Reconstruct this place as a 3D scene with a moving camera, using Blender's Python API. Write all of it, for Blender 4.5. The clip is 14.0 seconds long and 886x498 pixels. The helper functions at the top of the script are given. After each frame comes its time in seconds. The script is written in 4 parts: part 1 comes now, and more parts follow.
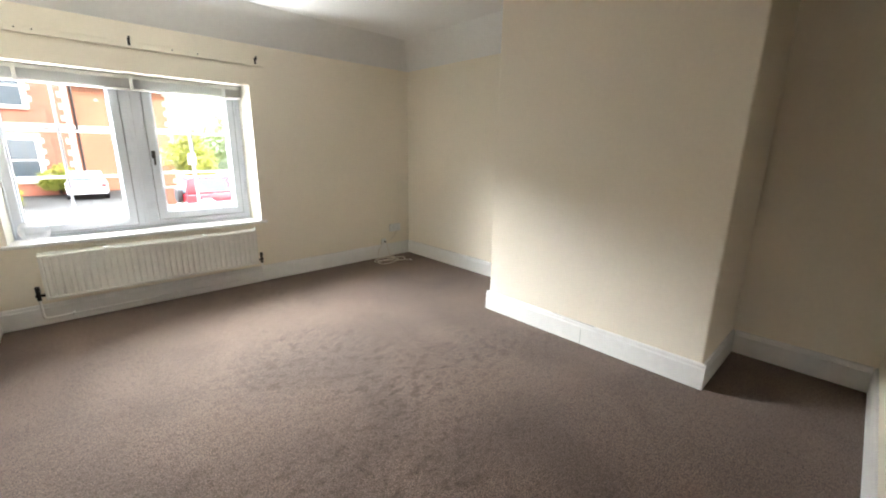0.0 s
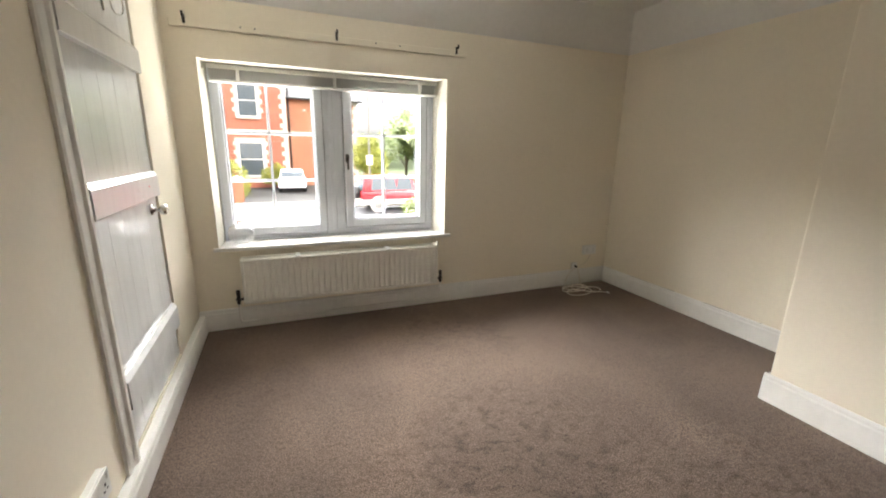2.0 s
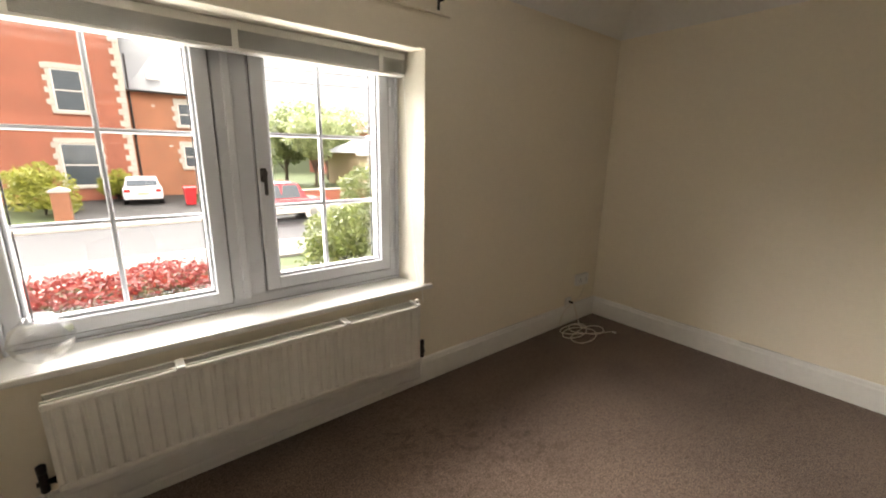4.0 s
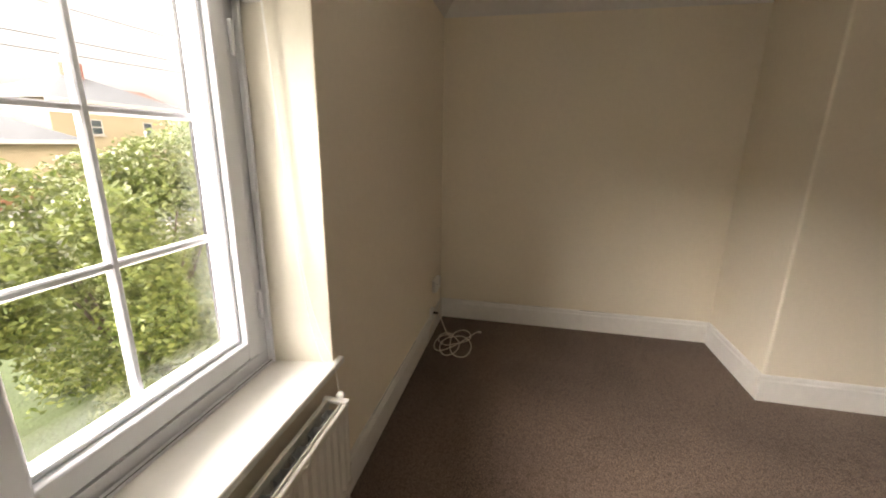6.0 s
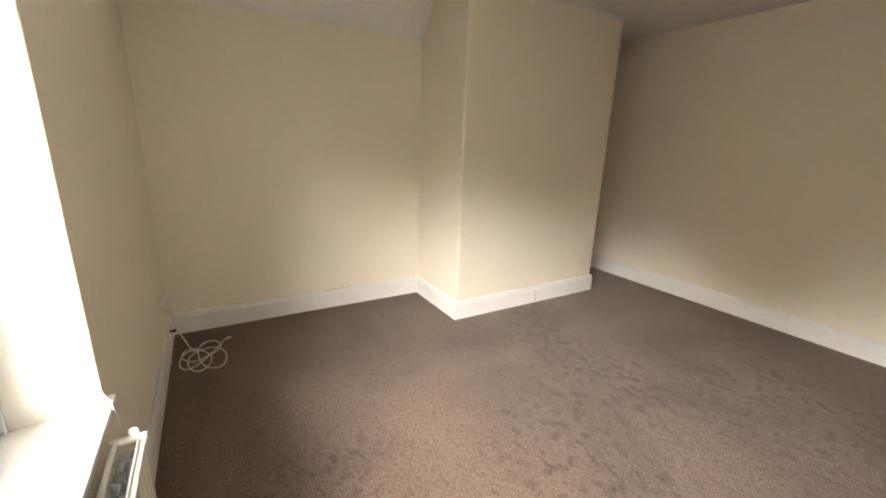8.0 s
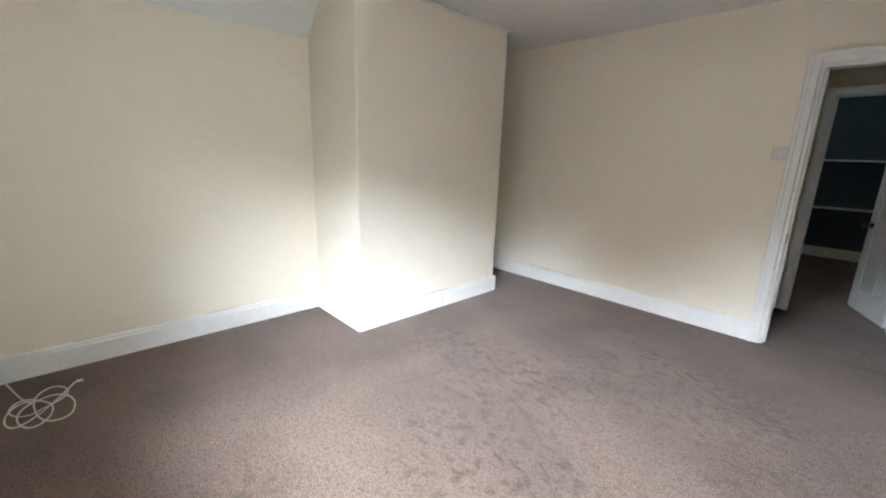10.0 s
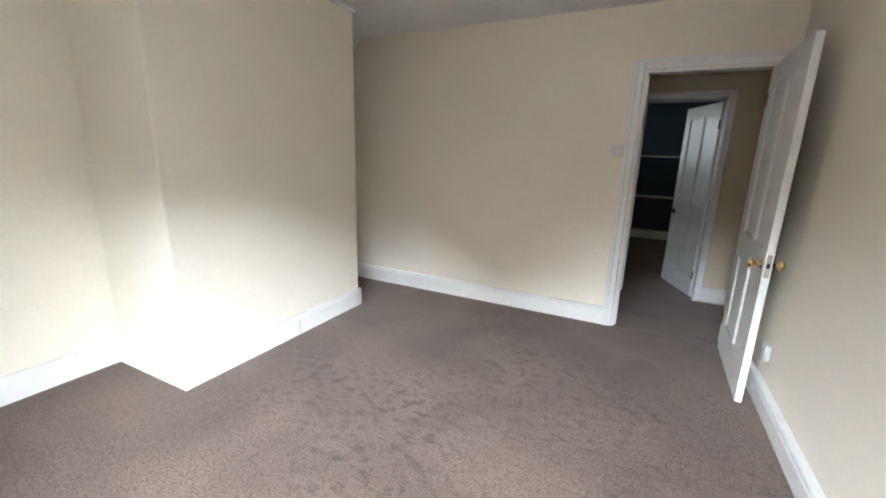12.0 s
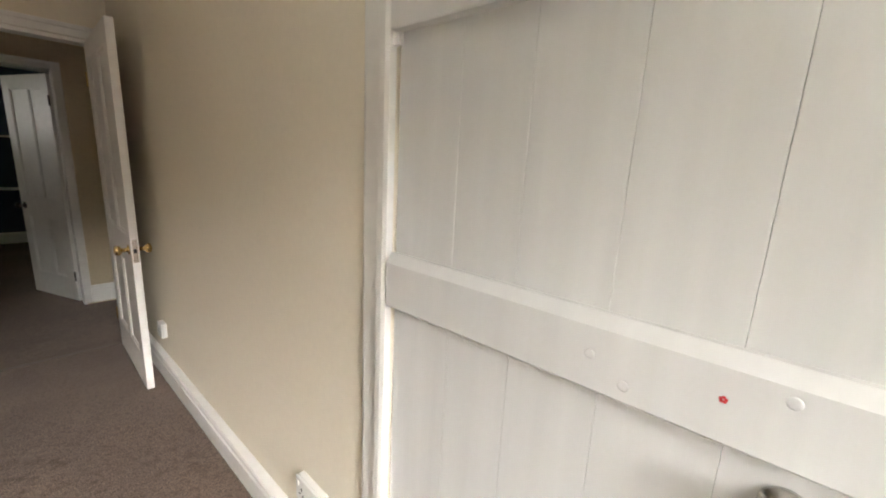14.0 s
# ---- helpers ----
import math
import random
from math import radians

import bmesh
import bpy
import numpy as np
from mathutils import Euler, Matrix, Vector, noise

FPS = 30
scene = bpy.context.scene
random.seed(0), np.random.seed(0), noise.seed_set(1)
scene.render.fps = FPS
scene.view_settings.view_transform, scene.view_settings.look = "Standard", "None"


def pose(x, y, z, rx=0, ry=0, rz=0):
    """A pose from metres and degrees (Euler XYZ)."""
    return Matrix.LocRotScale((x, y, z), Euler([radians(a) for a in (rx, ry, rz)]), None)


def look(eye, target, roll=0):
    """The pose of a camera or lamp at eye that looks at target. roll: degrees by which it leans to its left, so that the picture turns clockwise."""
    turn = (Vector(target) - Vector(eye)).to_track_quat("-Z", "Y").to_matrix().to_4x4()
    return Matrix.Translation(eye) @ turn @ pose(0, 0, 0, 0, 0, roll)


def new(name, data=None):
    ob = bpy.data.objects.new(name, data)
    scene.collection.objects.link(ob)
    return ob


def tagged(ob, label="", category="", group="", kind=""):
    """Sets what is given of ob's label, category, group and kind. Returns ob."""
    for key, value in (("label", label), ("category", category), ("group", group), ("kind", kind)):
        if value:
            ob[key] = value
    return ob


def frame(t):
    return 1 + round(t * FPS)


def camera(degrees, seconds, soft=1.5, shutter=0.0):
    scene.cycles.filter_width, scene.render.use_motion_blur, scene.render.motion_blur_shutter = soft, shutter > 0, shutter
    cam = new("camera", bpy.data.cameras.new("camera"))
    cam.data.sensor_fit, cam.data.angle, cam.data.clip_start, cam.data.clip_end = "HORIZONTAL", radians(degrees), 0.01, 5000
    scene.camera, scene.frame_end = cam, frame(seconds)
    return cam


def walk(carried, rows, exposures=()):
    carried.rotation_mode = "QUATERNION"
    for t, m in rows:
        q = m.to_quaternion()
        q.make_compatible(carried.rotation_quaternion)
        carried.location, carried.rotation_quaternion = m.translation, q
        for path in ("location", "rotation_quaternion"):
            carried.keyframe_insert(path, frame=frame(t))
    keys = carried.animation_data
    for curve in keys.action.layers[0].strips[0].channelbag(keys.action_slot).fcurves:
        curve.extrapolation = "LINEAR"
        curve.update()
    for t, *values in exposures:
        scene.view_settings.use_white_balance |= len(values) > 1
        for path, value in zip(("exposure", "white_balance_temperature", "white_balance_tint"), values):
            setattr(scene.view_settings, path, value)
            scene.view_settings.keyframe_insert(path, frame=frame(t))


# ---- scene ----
SKY, SUN, WINDOW, BOUNCE, EXPOSE = 0.17, 0.5, 122000.0, 92.0, 2.45
STOPS = [(0, 0.15, 6200, 8), (1.0, -0.1, 6400, 9), (2.2, -0.55, 6800, 9), (4.3, -1.1, 7400, 13), (5, -1.15, 7500, 14), (6.5, -1.05, 7800, 15), (7.5, -0.6, 8600, 17),
         (8.2, 0.1, 6400, 10), (9.2, 0.5, 5550, 7), (11.5, 0.5, 5600, 7), (12.6, 0.4, 5800, 8), (14, -0.15, 6800, 11)]
cam = camera(96.0, 14.0, soft=2.0)
PATH = [
    (0, (0.509, 0.189, 1.245), (1.839, 1.602, 0.761), 0.9),
    (0.5, (0.551, 0.337, 1.286), (1.764, 1.847, 0.788), 1.0),
    (1, (0.573, 0.494, 1.27), (1.577, 2.153, 0.776), 1.1),
    (1.5, (0.582, 0.781, 1.272), (1.408, 2.534, 0.778), 1.1),
    (2, (0.574, 1.06, 1.25), (1.307, 2.856, 0.765), 1.1),
    (4.5, (0.585, 2.657, 1.277), (1.988, 4.002, 0.805), 0.9),
    (5, (0.595, 2.947, 1.274), (2.191, 4.05, 0.785), 0.9),
    (5.5, (0.63, 3.188, 1.274), (2.416, 3.936, 0.772), 0.95),
    (6, (0.694, 3.42, 1.286), (2.59, 3.81, 0.782), 0.9),
    (6.5, (0.657, 3.566, 1.312), (2.59, 3.56, 0.802), 1.5),
    (7, (0.558, 3.653, 1.325), (2.439, 3.219, 0.803), 1.6),
    (7.5, (0.483, 3.677, 1.345), (2.264, 2.936, 0.818), 1.8),
    (8, (0.47, 3.698, 1.33), (2.129, 2.711, 0.809), 1.9),
    (8.5, (0.462, 3.683, 1.326), (2.014, 2.533, 0.809), 2.0),
    (9, (0.435, 3.655, 1.316), (1.914, 2.408, 0.815), 1.9),
    (11.5, (0.66, 3.378, 1.278), (1.827, 1.817, 0.832), 1.7),
    (12, (0.746, 3.285, 1.305), (1.607, 1.539, 0.843), 1.7),
    (12.5, (0.804, 3.264, 1.306), (0.995, 1.326, 0.848), 2.2),
    (13, (0.783, 3.256, 1.291), (0.257, 1.378, 0.849), 2.5),
    (13.5, (0.706, 3.263, 1.302), (-0.385, 1.642, 0.873), 2.8),
    (14, (0.563, 3.279, 1.317), (-0.899, 1.981, 0.895), 2.9),
]

walk(cam, [(t, look(e, a, r)) for t, e, a, r in PATH],
     exposures=[(t, EXPOSE + s, k, m) for t, s, k, m in STOPS])

# ---------------------------------------------------------------- world and light
world = bpy.data.worlds.new("world")
scene.world = world
world.use_nodes = True
wn = world.node_tree
wn.nodes.clear()
sky = wn.nodes.new("ShaderNodeTexSky")
sky.sky_type = "NISHITA"
sky.sun_disc = False
sky.sun_elevation = radians(48)
sky.sun_rotation = radians(150)
sky.air_density, sky.dust_density, sky.ozone_density = 1.0, 4.0, 1.0
grey = wn.nodes.new("ShaderNodeHueSaturation")
grey.inputs["Saturation"].default_value = 0.12
wbg = wn.nodes.new("ShaderNodeBackground")
wbg.inputs["Strength"].default_value = SKY
wout = wn.nodes.new("ShaderNodeOutputWorld")
wn.links.new(sky.outputs[0], grey.inputs["Color"])
wn.links.new(grey.outputs[0], wbg.inputs["Color"])
wn.links.new(wbg.outputs[0], wout.inputs["Surface"])

sun = new("sun", bpy.data.lights.new("sun", "SUN"))
sun.data.energy, sun.data.angle, sun.data.color = SUN, radians(25), (1, 0.96, 0.9)
sun.matrix_world = look((10, -12, 30), (4, 20, 0))

# the bright overcast sky over the street, as it shines in at the window
wl = new("window_sky_light", bpy.data.lights.new("window_sky_light", "AREA"))
wl.data.shape, wl.data.size, wl.data.size_y = "RECTANGLE", 140.0, 36.0
wl.data.energy, wl.data.color, wl.data.spread = WINDOW, (0.97, 0.98, 1.0), radians(115)
wl.matrix_world = look((-18.0, 47.0, 28.0), (1.0, 4.2, 1.2))

# added fill lamp, unseen under the sill, in place of daylight off the garden
gl = new("garden_bounce_fill", bpy.data.lights.new("garden_bounce_fill", "AREA"))
gl.data.shape, gl.data.size, gl.data.size_y = "RECTANGLE", 1.8, 0.7
gl.data.energy, gl.data.color = BOUNCE, (1.0, 0.99, 0.95)
gl.matrix_world = look((1.0, 4.9, -0.2), (1.4, 2.6, 2.1))


# ---------------------------------------------------------------- materials
def material(name, color, rough=0.6, metal=0.0, var=0.08, scale=3.0, fine=60.0, bump=0.1, dist=0.002, spec=0.5, rand=0.0, coat=0.0, color2=None, lo=0.35, hi=0.65, drag=1.0):
    """A painted or raw surface: broad patches, fine grain and relief, in object space."""
    m = bpy.data.materials.new(name)
    m.use_nodes = True
    n, l = m.node_tree.nodes, m.node_tree.links
    b = n["Principled BSDF"]
    b.inputs["Metallic"].default_value = metal
    b.inputs["Specular IOR Level"].default_value = spec
    b.inputs["Coat Weight"].default_value = coat
    co = n.new("ShaderNodeTexCoord")
    big, small = n.new("ShaderNodeTexNoise"), n.new("ShaderNodeTexNoise")
    big.inputs["Scale"].default_value, big.inputs["Detail"].default_value = scale, 5
    small.inputs["Scale"].default_value, small.inputs["Detail"].default_value = fine, 4
    mp = n.new("ShaderNodeMapping")              # drag under 1 draws the grain out upright, as brush marks
    mp.inputs["Scale"].default_value = (1, 1, drag)
    l.new(co.outputs["Object"], mp.inputs[0])
    for t in (big, small):
        l.new(mp.outputs[0], t.inputs["Vector"])
    ramp = n.new("ShaderNodeValToRGB")
    ramp.color_ramp.elements[0].position, ramp.color_ramp.elements[1].position = lo, hi
    c2 = color2 or tuple(c * (1 - var) for c in color)
    ramp.color_ramp.elements[0].color = (*c2, 1)
    ramp.color_ramp.elements[1].color = (*color, 1)
    l.new(big.outputs[0], ramp.inputs[0])
    mix = n.new("ShaderNodeMix")
    mix.data_type, mix.blend_type = "RGBA", "MULTIPLY"
    mix.inputs[0].default_value = 1
    fr = n.new("ShaderNodeMapRange")
    fr.inputs[1].default_value, fr.inputs[2].default_value = 0.3, 0.7
    fr.inputs[3].default_value, fr.inputs[4].default_value = 1 - var, 1 + var * 0.3
    l.new(small.outputs[0], fr.inputs[0])
    l.new(ramp.outputs[0], mix.inputs[6])
    l.new(fr.outputs[0], mix.inputs[7])
    out = mix.outputs[2]
    if rand:
        oi, hs, mr = n.new("ShaderNodeObjectInfo"), n.new("ShaderNodeHueSaturation"), n.new("ShaderNodeMapRange")
        mr.inputs[3].default_value, mr.inputs[4].default_value = 1 - rand, 1 + rand
        l.new(oi.outputs["Random"], mr.inputs[0])
        l.new(mr.outputs[0], hs.inputs["Value"])
        l.new(out, hs.inputs["Color"])
        out = hs.outputs[0]
    l.new(out, b.inputs["Base Color"])
    rr = n.new("ShaderNodeMapRange")
    rr.inputs[3].default_value, rr.inputs[4].default_value = max(0.02, rough - 0.08), min(1, rough + 0.08)
    l.new(big.outputs[0], rr.inputs[0])
    l.new(rr.outputs[0], b.inputs["Roughness"])
    if bump:
        bp = n.new("ShaderNodeBump")
        bp.inputs["Strength"].default_value, bp.inputs["Distance"].default_value = bump, dist
        l.new(small.outputs[0], bp.inputs["Height"])
        l.new(bp.outputs[0], b.inputs["Normal"])
    return m


def glass_material(name, rough=0.0, tint=(1, 1, 1), thin=True, shine=(5.0, 0.5, 0.03)):
    m = bpy.data.materials.new(name)
    m.use_nodes = True
    n, l = m.node_tree.nodes, m.node_tree.links
    b = n["Principled BSDF"]
    b.inputs["Base Color"].default_value = (*tint, 1)
    b.inputs["Roughness"].default_value = rough
    b.inputs["IOR"].default_value = 1.45
    b.inputs["Transmission Weight"].default_value = 1
    if thin:
        tr, mx, fre = n.new("ShaderNodeBsdfTransparent"), n.new("ShaderNodeMixShader"), n.new("ShaderNodeLayerWeight")
        pw, sc = n.new("ShaderNodeMath"), n.new("ShaderNodeMath")
        pw.operation, sc.operation = "POWER", "MULTIPLY_ADD"
        pw.inputs[1].default_value, sc.inputs[1].default_value, sc.inputs[2].default_value = shine
        gl = n.new("ShaderNodeBsdfGlossy")
        gl.inputs["Roughness"].default_value = 0.01
        l.new(fre.outputs["Facing"], pw.inputs[0])
        l.new(pw.outputs[0], sc.inputs[0])
        l.new(sc.outputs[0], mx.inputs[0])
        l.new(tr.outputs[0], mx.inputs[1])
        l.new(gl.outputs[0], mx.inputs[2])
        l.new(mx.outputs[0], n["Material Output"].inputs["Surface"])
    return m


def carpet_material():
    """Short-pile taupe carpet: brushed patches, flattened streaks, tufts and flecks."""
    m = bpy.data.materials.new("carpet")
    m.use_nodes = True
    n, l = m.node_tree.nodes, m.node_tree.links
    b = n["Principled BSDF"]
    b.inputs["Roughness"].default_value = 0.95
    b.inputs["Specular IOR Level"].default_value = 0.15
    b.inputs["Sheen Weight"].default_value = 0.35
    b.inputs["Sheen Roughness"].default_value = 0.5
    b.inputs["Sheen Tint"].default_value = (0.75, 0.66, 0.6, 1)
    co = n.new("ShaderNodeTexCoord")

    def tex(scale, detail, distort=0.0, stretch=None):
        t = n.new("ShaderNodeTexNoise")
        t.inputs["Scale"].default_value, t.inputs["Detail"].default_value = scale, detail
        t.inputs["Distortion"].default_value = distort
        if stretch:
            mp = n.new("ShaderNodeMapping")
            mp.inputs["Scale"].default_value = stretch
            mp.inputs["Rotation"].default_value = (0, 0, 0.6)
            l.new(co.outputs["Object"], mp.inputs[0])
            l.new(mp.outputs[0], t.inputs["Vector"])
        else:
            l.new(co.outputs["Object"], t.inputs["Vector"])
        return t

    def ramp(src, p0, c0, p1, c1):
        r = n.new("ShaderNodeValToRGB")
        r.color_ramp.elements[0].position, r.color_ramp.elements[1].position = p0, p1
        r.color_ramp.elements[0].color, r.color_ramp.elements[1].color = (*c0, 1), (*c1, 1)
        l.new(src, r.inputs[0])
        return r.outputs[0]

    def times(a, c, f=1.0, mask=None):
        x = n.new("ShaderNodeMix")
        x.data_type, x.blend_type = "RGBA", "MULTIPLY"
        x.inputs[0].default_value = f
        if mask:
            l.new(mask, x.inputs[0])
        l.new(a, x.inputs[6])
        l.new(c, x.inputs[7])
        return x.outputs[2]

    tuft = tex(185, 3)
    patch = tex(1.6, 6, 0.6)
    scuff = tex(15, 7, 0.35, (1.0, 1.4, 1.0))
    where = tex(0.9, 2, 0.3)
    spot, at, worn = n.new("ShaderNodeTexGradient"), n.new("ShaderNodeMapping"), n.new("ShaderNodeMath")
    spot.gradient_type = "SPHERICAL"
    at.inputs["Location"].default_value, at.inputs["Scale"].default_value = (-0.95, -1.05, 0), (0.75, 0.7, 0.7)
    l.new(co.outputs["Object"], at.inputs[0])
    l.new(at.outputs[0], spot.inputs[0])
    worn.operation = "MULTIPLY_ADD"
    worn.inputs[1].default_value = 0.35
    l.new(spot.outputs["Fac"], worn.inputs[0])
    l.new(where.outputs[0], worn.inputs[2])
    base = ramp(tuft.outputs[0], 0.34, (0.050, 0.034, 0.0255), 0.68, (0.222, 0.159, 0.121))
    c = times(base, ramp(patch.outputs[0], 0.36, (0.76, 0.74, 0.73), 0.62, (1.08, 1.06, 1.05)))
    fleck = tex(55, 4, 0.4)
    c = times(c, ramp(fleck.outputs[0], 0.34, (0.66, 0.63, 0.61), 0.52, (1.05, 1.04, 1.03)), 0.9)
    c = times(c, ramp(scuff.outputs[0], 0.36, (0.58, 0.56, 0.54), 0.50, (1.03, 1.03, 1.03)), 0.65, ramp(worn.outputs[0], 0.54, (0.05, 0.05, 0.05), 0.72, (1, 1, 1)))
    l.new(c, b.inputs["Base Color"])
    mid = tex(60, 5)
    add = n.new("ShaderNodeMath")
    add.operation = "ADD"
    l.new(tuft.outputs[0], add.inputs[0])
    l.new(mid.outputs[0], add.inputs[1])
    bp = n.new("ShaderNodeBump")
    bp.inputs["Strength"].default_value, bp.inputs["Distance"].default_value = 0.45, 0.005
    l.new(add.outputs[0], bp.inputs["Height"])
    l.new(bp.outputs[0], b.inputs["Normal"])
    return m


CARPET = carpet_material()
WALL = material("cream_wall_paint", (0.845, 0.775, 0.645), 0.75, var=0.022, scale=1.3, fine=45, bump=0.06, dist=0.002, spec=0.25)
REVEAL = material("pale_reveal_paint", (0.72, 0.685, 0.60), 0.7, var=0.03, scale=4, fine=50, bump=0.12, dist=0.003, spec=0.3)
CEIL = material("ceiling_paint", (0.80, 0.795, 0.77), 0.85, var=0.03, scale=1.5, fine=30, bump=0.12, dist=0.004, spec=0.2)
GLOSS = material("white_gloss_paint", (0.83, 0.815, 0.78), 0.38, var=0.04, scale=4, fine=25, bump=0.05, dist=0.002)
DOORGLOSS = material("grey_white_gloss_paint", (0.74, 0.735, 0.72), 0.22, var=0.05, scale=5, fine=24, bump=0.35, dist=0.004, drag=0.07)
UPVC = material("white_plastic_frame", (0.68, 0.70, 0.745), 0.3, var=0.02, scale=6, fine=20, bump=0.02)
PLASTIC = material("white_plastic", (0.80, 0.79, 0.76), 0.35, var=0.03, scale=10, fine=40, bump=0.02)
SWITCHM = material("aged_white_plastic", (0.68, 0.66, 0.62), 0.35, var=0.03)
FINM = material("bare_grey_steel", (0.55, 0.57, 0.58), 0.5, var=0.12, scale=12)
RADW = material("radiator_enamel", (0.80, 0.775, 0.71), 0.35, var=0.04, scale=5, fine=30, bump=0.04)
CABLEM = material("cream_cable_sheath", (0.76, 0.70, 0.60), 0.45, var=0.05)
BRASS = material("polished_brass", (0.78, 0.56, 0.25), 0.22, metal=1, var=0.1, scale=30)
CHROME = material("chrome", (0.72, 0.70, 0.66), 0.16, metal=1, var=0.08, scale=40)
DARKM = material("dark_metal", (0.035, 0.028, 0.024), 0.5, metal=0.6, var=0.2, scale=40)
BLACK = material("black_rubber", (0.02, 0.02, 0.022), 0.6, var=0.2)
RED = material("red_sticker", (0.65, 0.03, 0.04), 0.5, var=0.1)
BLUE = material("dark_blue_wall_paint", (0.055, 0.082, 0.125), 0.7, var=0.08, scale=2, fine=40, bump=0.08)
HALLW = material("hall_cream_paint", (0.62, 0.52, 0.36), 0.75, var=0.05, scale=2, fine=40, bump=0.1)
WOODSTRIP = material("threshold_strip", (0.16, 0.115, 0.09), 0.6, var=0.15, scale=12)
PANE = glass_material("window_glass")
CRYSTAL = glass_material("clear_crystal", shine=(1.5, 0.8, 0.14))
BRICK = material("red_brick", (0.36, 0.125, 0.08), 0.85, var=0.25, scale=0.7, fine=12, bump=0.3, dist=0.01)
BRICK2 = material("orange_brick", (0.38, 0.165, 0.095), 0.85, var=0.25, scale=0.9, fine=12, bump=0.3, dist=0.01)
STONE = material("pale_stone", (0.48, 0.44, 0.39), 0.8, var=0.15, scale=4, fine=30, bump=0.2)
SLATE = material("grey_slate", (0.11, 0.118, 0.13), 0.6, var=0.25, scale=1.5, fine=9, bump=0.4, dist=0.02)
TILE = material("brown_roof_tile", (0.20, 0.11, 0.085), 0.8, var=0.25, scale=1.5, fine=9, bump=0.4, dist=0.02)
RENDERW = material("white_render", (0.60, 0.57, 0.54), 0.85, var=0.08, scale=1)
YELLOW = material("buff_brick", (0.46, 0.37, 0.25), 0.85, var=0.15, scale=1, fine=10)
TARMAC = material("road_tarmac", (0.062, 0.062, 0.066), 0.85, var=0.2, scale=0.8, fine=60, bump=0.2)
PAVE = material("pavement_concrete", (0.19, 0.18, 0.168), 0.85, var=0.15, scale=1, fine=30)
GRASS = material("grass_ground", (0.07, 0.10, 0.032), 0.95, var=0.3, scale=1, fine=20, bump=0.5, dist=0.03)
GRAVEL = material("drive_tarmac", (0.05, 0.049, 0.048), 0.9, var=0.25, scale=2, fine=60, bump=0.3)
CARW = material("silver_white_car_paint", (0.70, 0.71, 0.73), 0.25, var=0.02, coat=0.6)
CARR = material("red_car_paint", (0.55, 0.03, 0.045), 0.25, var=0.02, coat=0.6)
CARG = material("car_glass", (0.10, 0.12, 0.14), 0.08, var=0.05)
LIGHTR = material("tail_light", (0.5, 0.02, 0.02), 0.2, var=0.05)
BINR = material("red_bin_plastic", (0.62, 0.03, 0.04), 0.45, var=0.08)
WINDARK = material("far_window_glass", (0.06, 0.075, 0.09), 0.08, var=0.1)
BARK = material("bark", (0.10, 0.075, 0.055), 0.9, var=0.3, scale=6, fine=30, bump=0.6, dist=0.01)
PIPE = material("cream_painted_pipe", (0.74, 0.68, 0.56), 0.5, var=0.05, scale=8)


def leaf_material(name, a, c, seed=0.0):
    m = bpy.data.materials.new(name)
    m.use_nodes = True
    n, l = m.node_tree.nodes, m.node_tree.links
    b = n["Principled BSDF"]
    geo, ramp = n.new("ShaderNodeNewGeometry"), n.new("ShaderNodeValToRGB")
    ramp.color_ramp.elements[0].color, ramp.color_ramp.elements[1].color = (*a, 1), (*c, 1)
    l.new(geo.outputs["Random Per Island"], ramp.inputs[0])
    l.new(ramp.outputs[0], b.inputs["Base Color"])
    b.inputs["Roughness"].default_value = 0.5
    tr, mx = n.new("ShaderNodeBsdfTranslucent"), n.new("ShaderNodeMixShader")
    l.new(ramp.outputs[0], tr.inputs["Color"])
    mx.inputs[0].default_value = 0.25
    l.new(b.outputs[0], mx.inputs[1])
    l.new(tr.outputs[0], mx.inputs[2])
    l.new(mx.outputs[0], n["Material Output"].inputs["Surface"])
    return m


LEAF_BUSH = leaf_material("bush_leaves", (0.07, 0.105, 0.022), (0.19, 0.225, 0.055))
LEAF_HEDGE_G = leaf_material("hedge_leaves", (0.04, 0.06, 0.02), (0.13, 0.10, 0.045))
LEAF_HEDGE_R = leaf_material("red_hedge_shoots", (0.15, 0.012, 0.014), (0.28, 0.045, 0.03))
LEAF_TREE = leaf_material("tree_leaves", (0.10, 0.15, 0.045), (0.27, 0.32, 0.12))
LEAF_PALE = leaf_material("pale_tree_leaves", (0.20, 0.26, 0.11), (0.42, 0.46, 0.22))
LEAF_YEL = leaf_material("yellow_green_leaves", (0.19, 0.22, 0.03), (0.36, 0.36, 0.06))


# ---------------------------------------------------------------- building helpers
def part(name, bm, mat, parent=None, label="", smooth=False):
    me = bpy.data.meshes.new(name)
    bmesh.ops.recalc_face_normals(bm, faces=bm.faces)
    bm.to_mesh(me)
    bm.free()
    if smooth:
        me.shade_smooth()
    me.materials.append(mat)
    ob = new(name, me)
    if parent:
        ob.parent = parent
    if label:
        ob["label"] = label
    return ob


def thing(name, label, category, at=(0, 0, 0), rz=0.0, group="", kind=""):
    ob = new(name)
    ob.empty_display_size = 0.1
    ob.matrix_basis = pose(*at, 0, 0, rz)
    return tagged(ob, label, category, group, kind)


